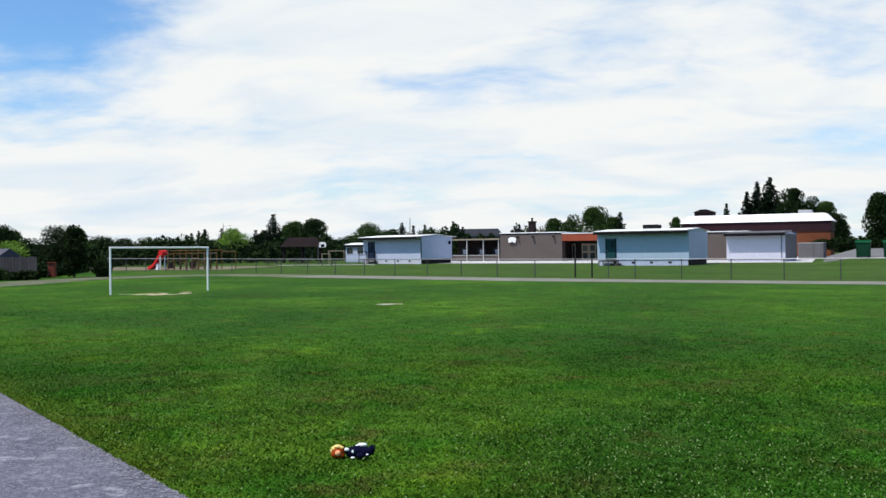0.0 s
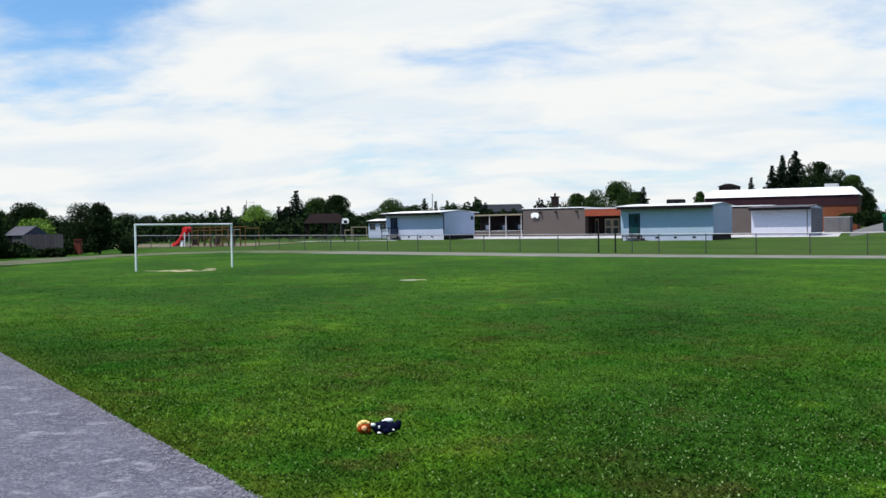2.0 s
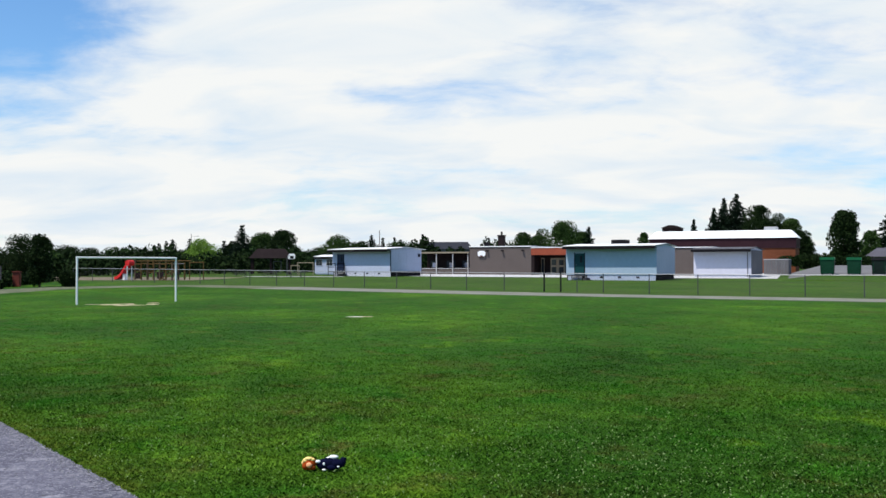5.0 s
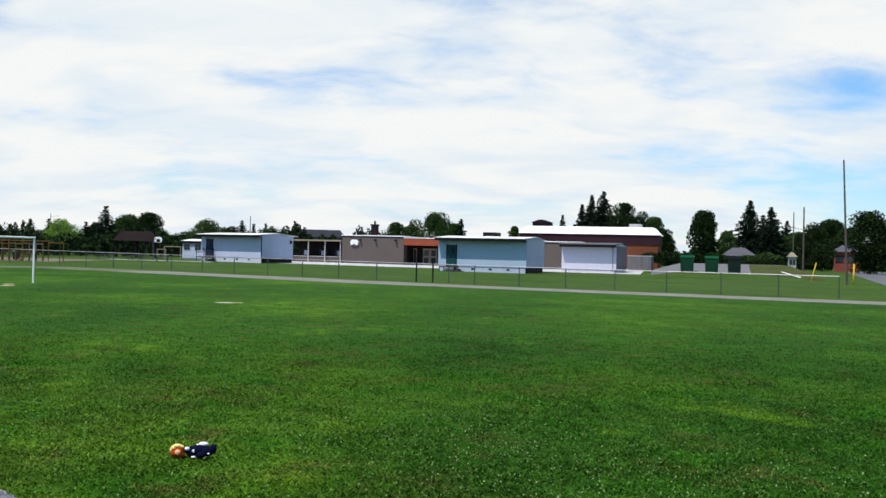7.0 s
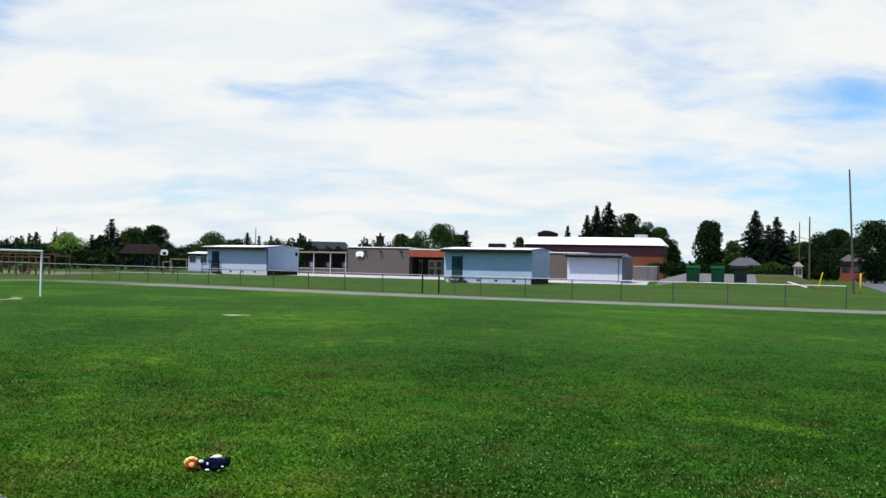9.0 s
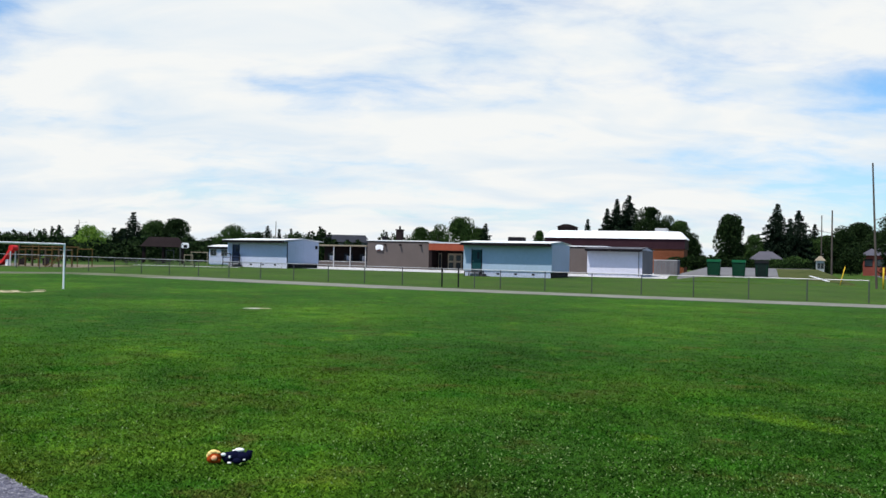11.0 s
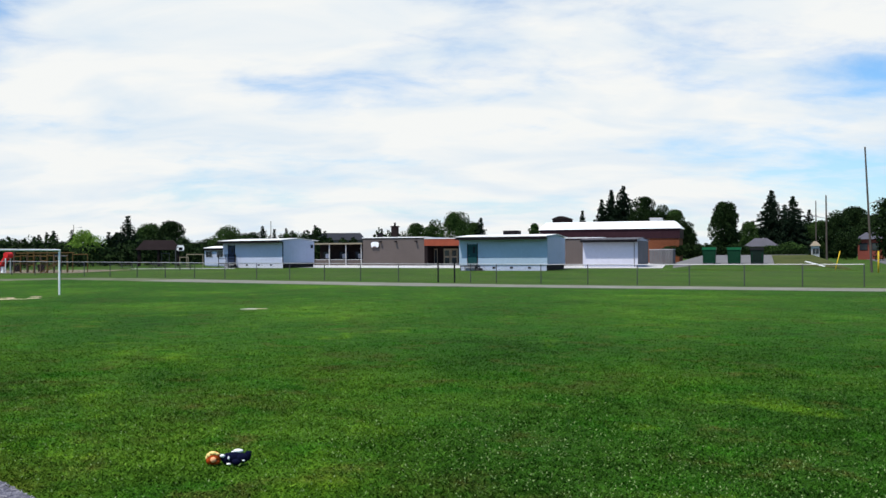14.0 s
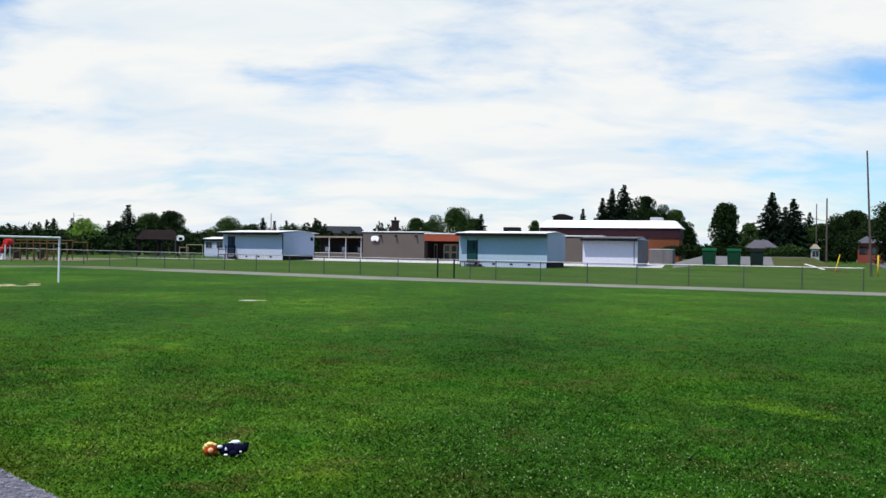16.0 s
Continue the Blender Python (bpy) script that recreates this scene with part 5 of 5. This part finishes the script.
# ---- plush toy on the grass ----
def plush():
    ob = thing("plush_toy", -1.83, 8.08, 3, z=0.010, label="small plush toy with orange head and navy body on grass", category="toy")
    def ball(name, mat, *lumps):
        bm = bmesh.new()
        for c, r, sc in lumps:
            q = bmesh.ops.create_uvsphere(bm, u_segments=14, v_segments=9, radius=r * 0.95)
            bmesh.ops.transform(bm, matrix=Matrix.Translation(Vector(c) * 0.95) @ Matrix.Diagonal((*sc, 1)), verts=q["verts"])
        part(name, bm, mat, ob, smooth=True)
    ball("head", "orange_plush", ((-0.125, 0, 0.058), 0.064, (1.0, 0.9, 0.92)), ((-0.158, -0.02, 0.040), 0.034, (0.9, 0.9, 1.0)), ((-0.095, -0.02, 0.030), 0.030, (1.0, 0.9, 0.8)))
    # cream lumps paint the sunlit top of the orange hood
    ball("hood_highlight", "lit_hood_plush", ((-0.158, -0.026, 0.088), 0.026, (1.0, 0.8, 0.8)), ((-0.128, -0.030, 0.106), 0.028, (1.3, 0.8, 0.6)),
         ((-0.096, -0.026, 0.098), 0.023, (1.0, 0.8, 0.6)), ((-0.182, -0.018, 0.066), 0.016, (0.8, 0.8, 1.2)))
    ball("face", "peach_plush", ((-0.120, -0.055, 0.054), 0.025, (1.05, 0.55, 0.95)))
    ball("body", "navy_cloth", ((0.0, 0, 0.052), 0.052, (1.25, 0.9, 0.95)), ((0.055, 0.005, 0.066), 0.056, (1.2, 0.85, 0.9)))
    ball("leg", "navy_cloth", ((0.115, -0.01, 0.058), 0.050, (1.25, 0.8, 0.9)), ((0.075, -0.03, 0.030), 0.034, (1.3, 0.9, 0.8)))
    ball("foot", "navy_cloth", ((0.165, 0.01, 0.072), 0.034, (0.9, 1.0, 1.25)), ((0.185, 0.01, 0.104), 0.012, (1.4, 1.0, 0.8)))
    for c, r, sc in (((0.085, 0.005, 0.116), 0.032, (1.35, 0.9, 0.55)), ((0.045, 0.0, 0.108), 0.014, (1.6, 0.9, 0.7)), ((-0.045, -0.035, 0.082), 0.019, (1.2, 0.8, 0.8)),
                     ((0.010, -0.052, 0.066), 0.011, (0.9, 0.7, 1.3)), ((0.01, -0.050, 0.014), 0.013, (1.5, 0.8, 0.7)), ((0.135, -0.045, 0.042), 0.010, (1.2, 0.7, 0.8))):
        ball("white_patch", "white_cloth", (c, r, sc))


plush()


# ---- grass blades near the path ----
def blades(name, y0, y1, n, seed, hmin, hmax, wid, fall):
    rng = np.random.default_rng(seed)
    y = y0 + (y1 - y0) * rng.uniform(0, 1, n * 2) ** fall
    x = rng.uniform(-0.92, 0.60, n * 2) * (y + 2)
    keep = (x * ACROSS.x + y * ACROSS.y) > (NEAR_EDGE.dot(ACROSS) - 0.01 + 0.015 * np.sin(y * 9.1) + 0.02 * np.sin(y * 23.0))
    keep &= rng.uniform(0, 1, n * 2) < 2.2 * (y1 - y) / (y1 - y0)
    x, y = x[keep][:n], y[keep][:n]
    n = len(x)
    a = rng.uniform(0, 6.283, n)
    tuft = 0.55 + 0.45 * np.sin(x * 2.3 + 1.3 * np.sin(y * 1.1)) * np.sin(y * 1.9 + x * 0.7)
    clump = np.sin(x * 31 + 2.2 * np.sin(y * 13)) * np.sin(y * 29 + 2.4 * np.sin(x * 17))
    h = rng.uniform(hmin, hmax, n) * (0.6 + 0.6 * tuft) * (1.0 + 0.45 * clump)
    lean = rng.uniform(0.8, 2.4, n) * h
    la = rng.uniform(0, 6.283, n)
    z = 0.9 * np.clip((np.hypot(x, y) - 60) / 100, 0, 1)
    p0 = np.column_stack([x - np.cos(a) * wid, y - np.sin(a) * wid, z - 0.004])
    p1 = np.column_stack([x + np.cos(a) * wid, y + np.sin(a) * wid, z - 0.004])
    p2 = np.column_stack([x + np.cos(la) * lean, y + np.sin(la) * lean, z + h])
    me = numpy_mesh(name, np.stack([p0, p1, p2], 1).reshape(-1, 3), np.arange(3 * n).reshape(n, 3), "blade")
    tagged(new(name, me), "short mown green grass blades with pale clover", "grass", kind="stuff")


blades("grass", 4.2, 22, 250000, 11, 0.012, 0.032, 0.0075, 1.5)
blades("grass", 4.2, 50, 210000, 12, 0.008, 0.022, 0.012, 1.6)


def clover(n, seed):
    """Small flat leaves scattered in drifts through the turf."""
    rng = np.random.default_rng(seed)
    y = 4.3 + 13 * rng.uniform(0, 1, n * 3) ** 1.5
    x = rng.uniform(-0.9, 0.60, n * 3) * (y + 2)
    drift = np.sin(x * 1.1 + 0.8 * np.sin(y * 0.9)) + np.sin(y * 0.8 + 0.6 * x) + rng.normal(0, 2.2, n * 3)
    keep = ((x * ACROSS.x + y * ACROSS.y) > NEAR_EDGE.dot(ACROSS) + 0.12) & (drift > 0.0) & (rng.uniform(0, 1, n * 3) < (17.3 - y) / 9)
    x, y = x[keep][:n], y[keep][:n]
    n = len(x)
    a, r = rng.uniform(0, 6.283, n), rng.uniform(0.004, 0.009, n)
    z = rng.uniform(0.018, 0.036, n)
    tx, ty = rng.normal(0, 0.6, n), rng.normal(0, 0.6, n)
    quad = []
    for k in range(4):
        ca, sa = np.cos(a + k * 1.5708) * r, np.sin(a + k * 1.5708) * r
        quad.append(np.column_stack([x + ca, y + sa, z + ca * tx + sa * ty]))
    me = numpy_mesh("clover", np.stack(quad, 1).reshape(-1, 3), np.arange(4 * n).reshape(n, 4), "clover")
    tagged(new("clover", me), "pale green clover leaves among the short grass", "clover", kind="stuff")


clover(24000, 21)


def pebbles(n, seed):
    """Loose stones on the near path."""
    rng = np.random.default_rng(seed)
    u, v = rng.uniform(-2, 22, n), np.where(rng.uniform(0, 1, n) < 0.4, np.abs(rng.normal(0, 0.14, n)) + 0.01, rng.uniform(0.02, 3.3, n))
    x = NEAR_EDGE.x + ALONG.x * u - ACROSS.x * v
    y = NEAR_EDGE.y + ALONG.y * u - ACROSS.y * v
    r = rng.uniform(0.004, 0.013, n)
    off = np.array([(1, 0, 0), (0, 1, 0), (-1, 0, 0), (0, -1, 0), (0, 0, 0.7)])
    a = rng.uniform(0, 6.283, n)
    c, s = np.cos(a), np.sin(a)
    P = np.empty((n, 5, 3))
    for k in range(5):
        P[:, k, 0] = x + (off[k, 0] * c - off[k, 1] * s) * r
        P[:, k, 1] = y + (off[k, 0] * s + off[k, 1] * c) * r * 0.8
        P[:, k, 2] = 0.019 + off[k, 2] * r
    f = np.array([(0, 1, 4), (1, 2, 4), (2, 3, 4), (3, 0, 4)])
    faces = (np.arange(n)[:, None, None] * 5 + f).reshape(-1, 3)
    me = numpy_mesh("pebbles", P.reshape(-1, 3), faces, "pebble")
    tagged(new("pebbles", me), "loose grey stones on the gravel path", "gravel", kind="stuff")


pebbles(16000, 31)
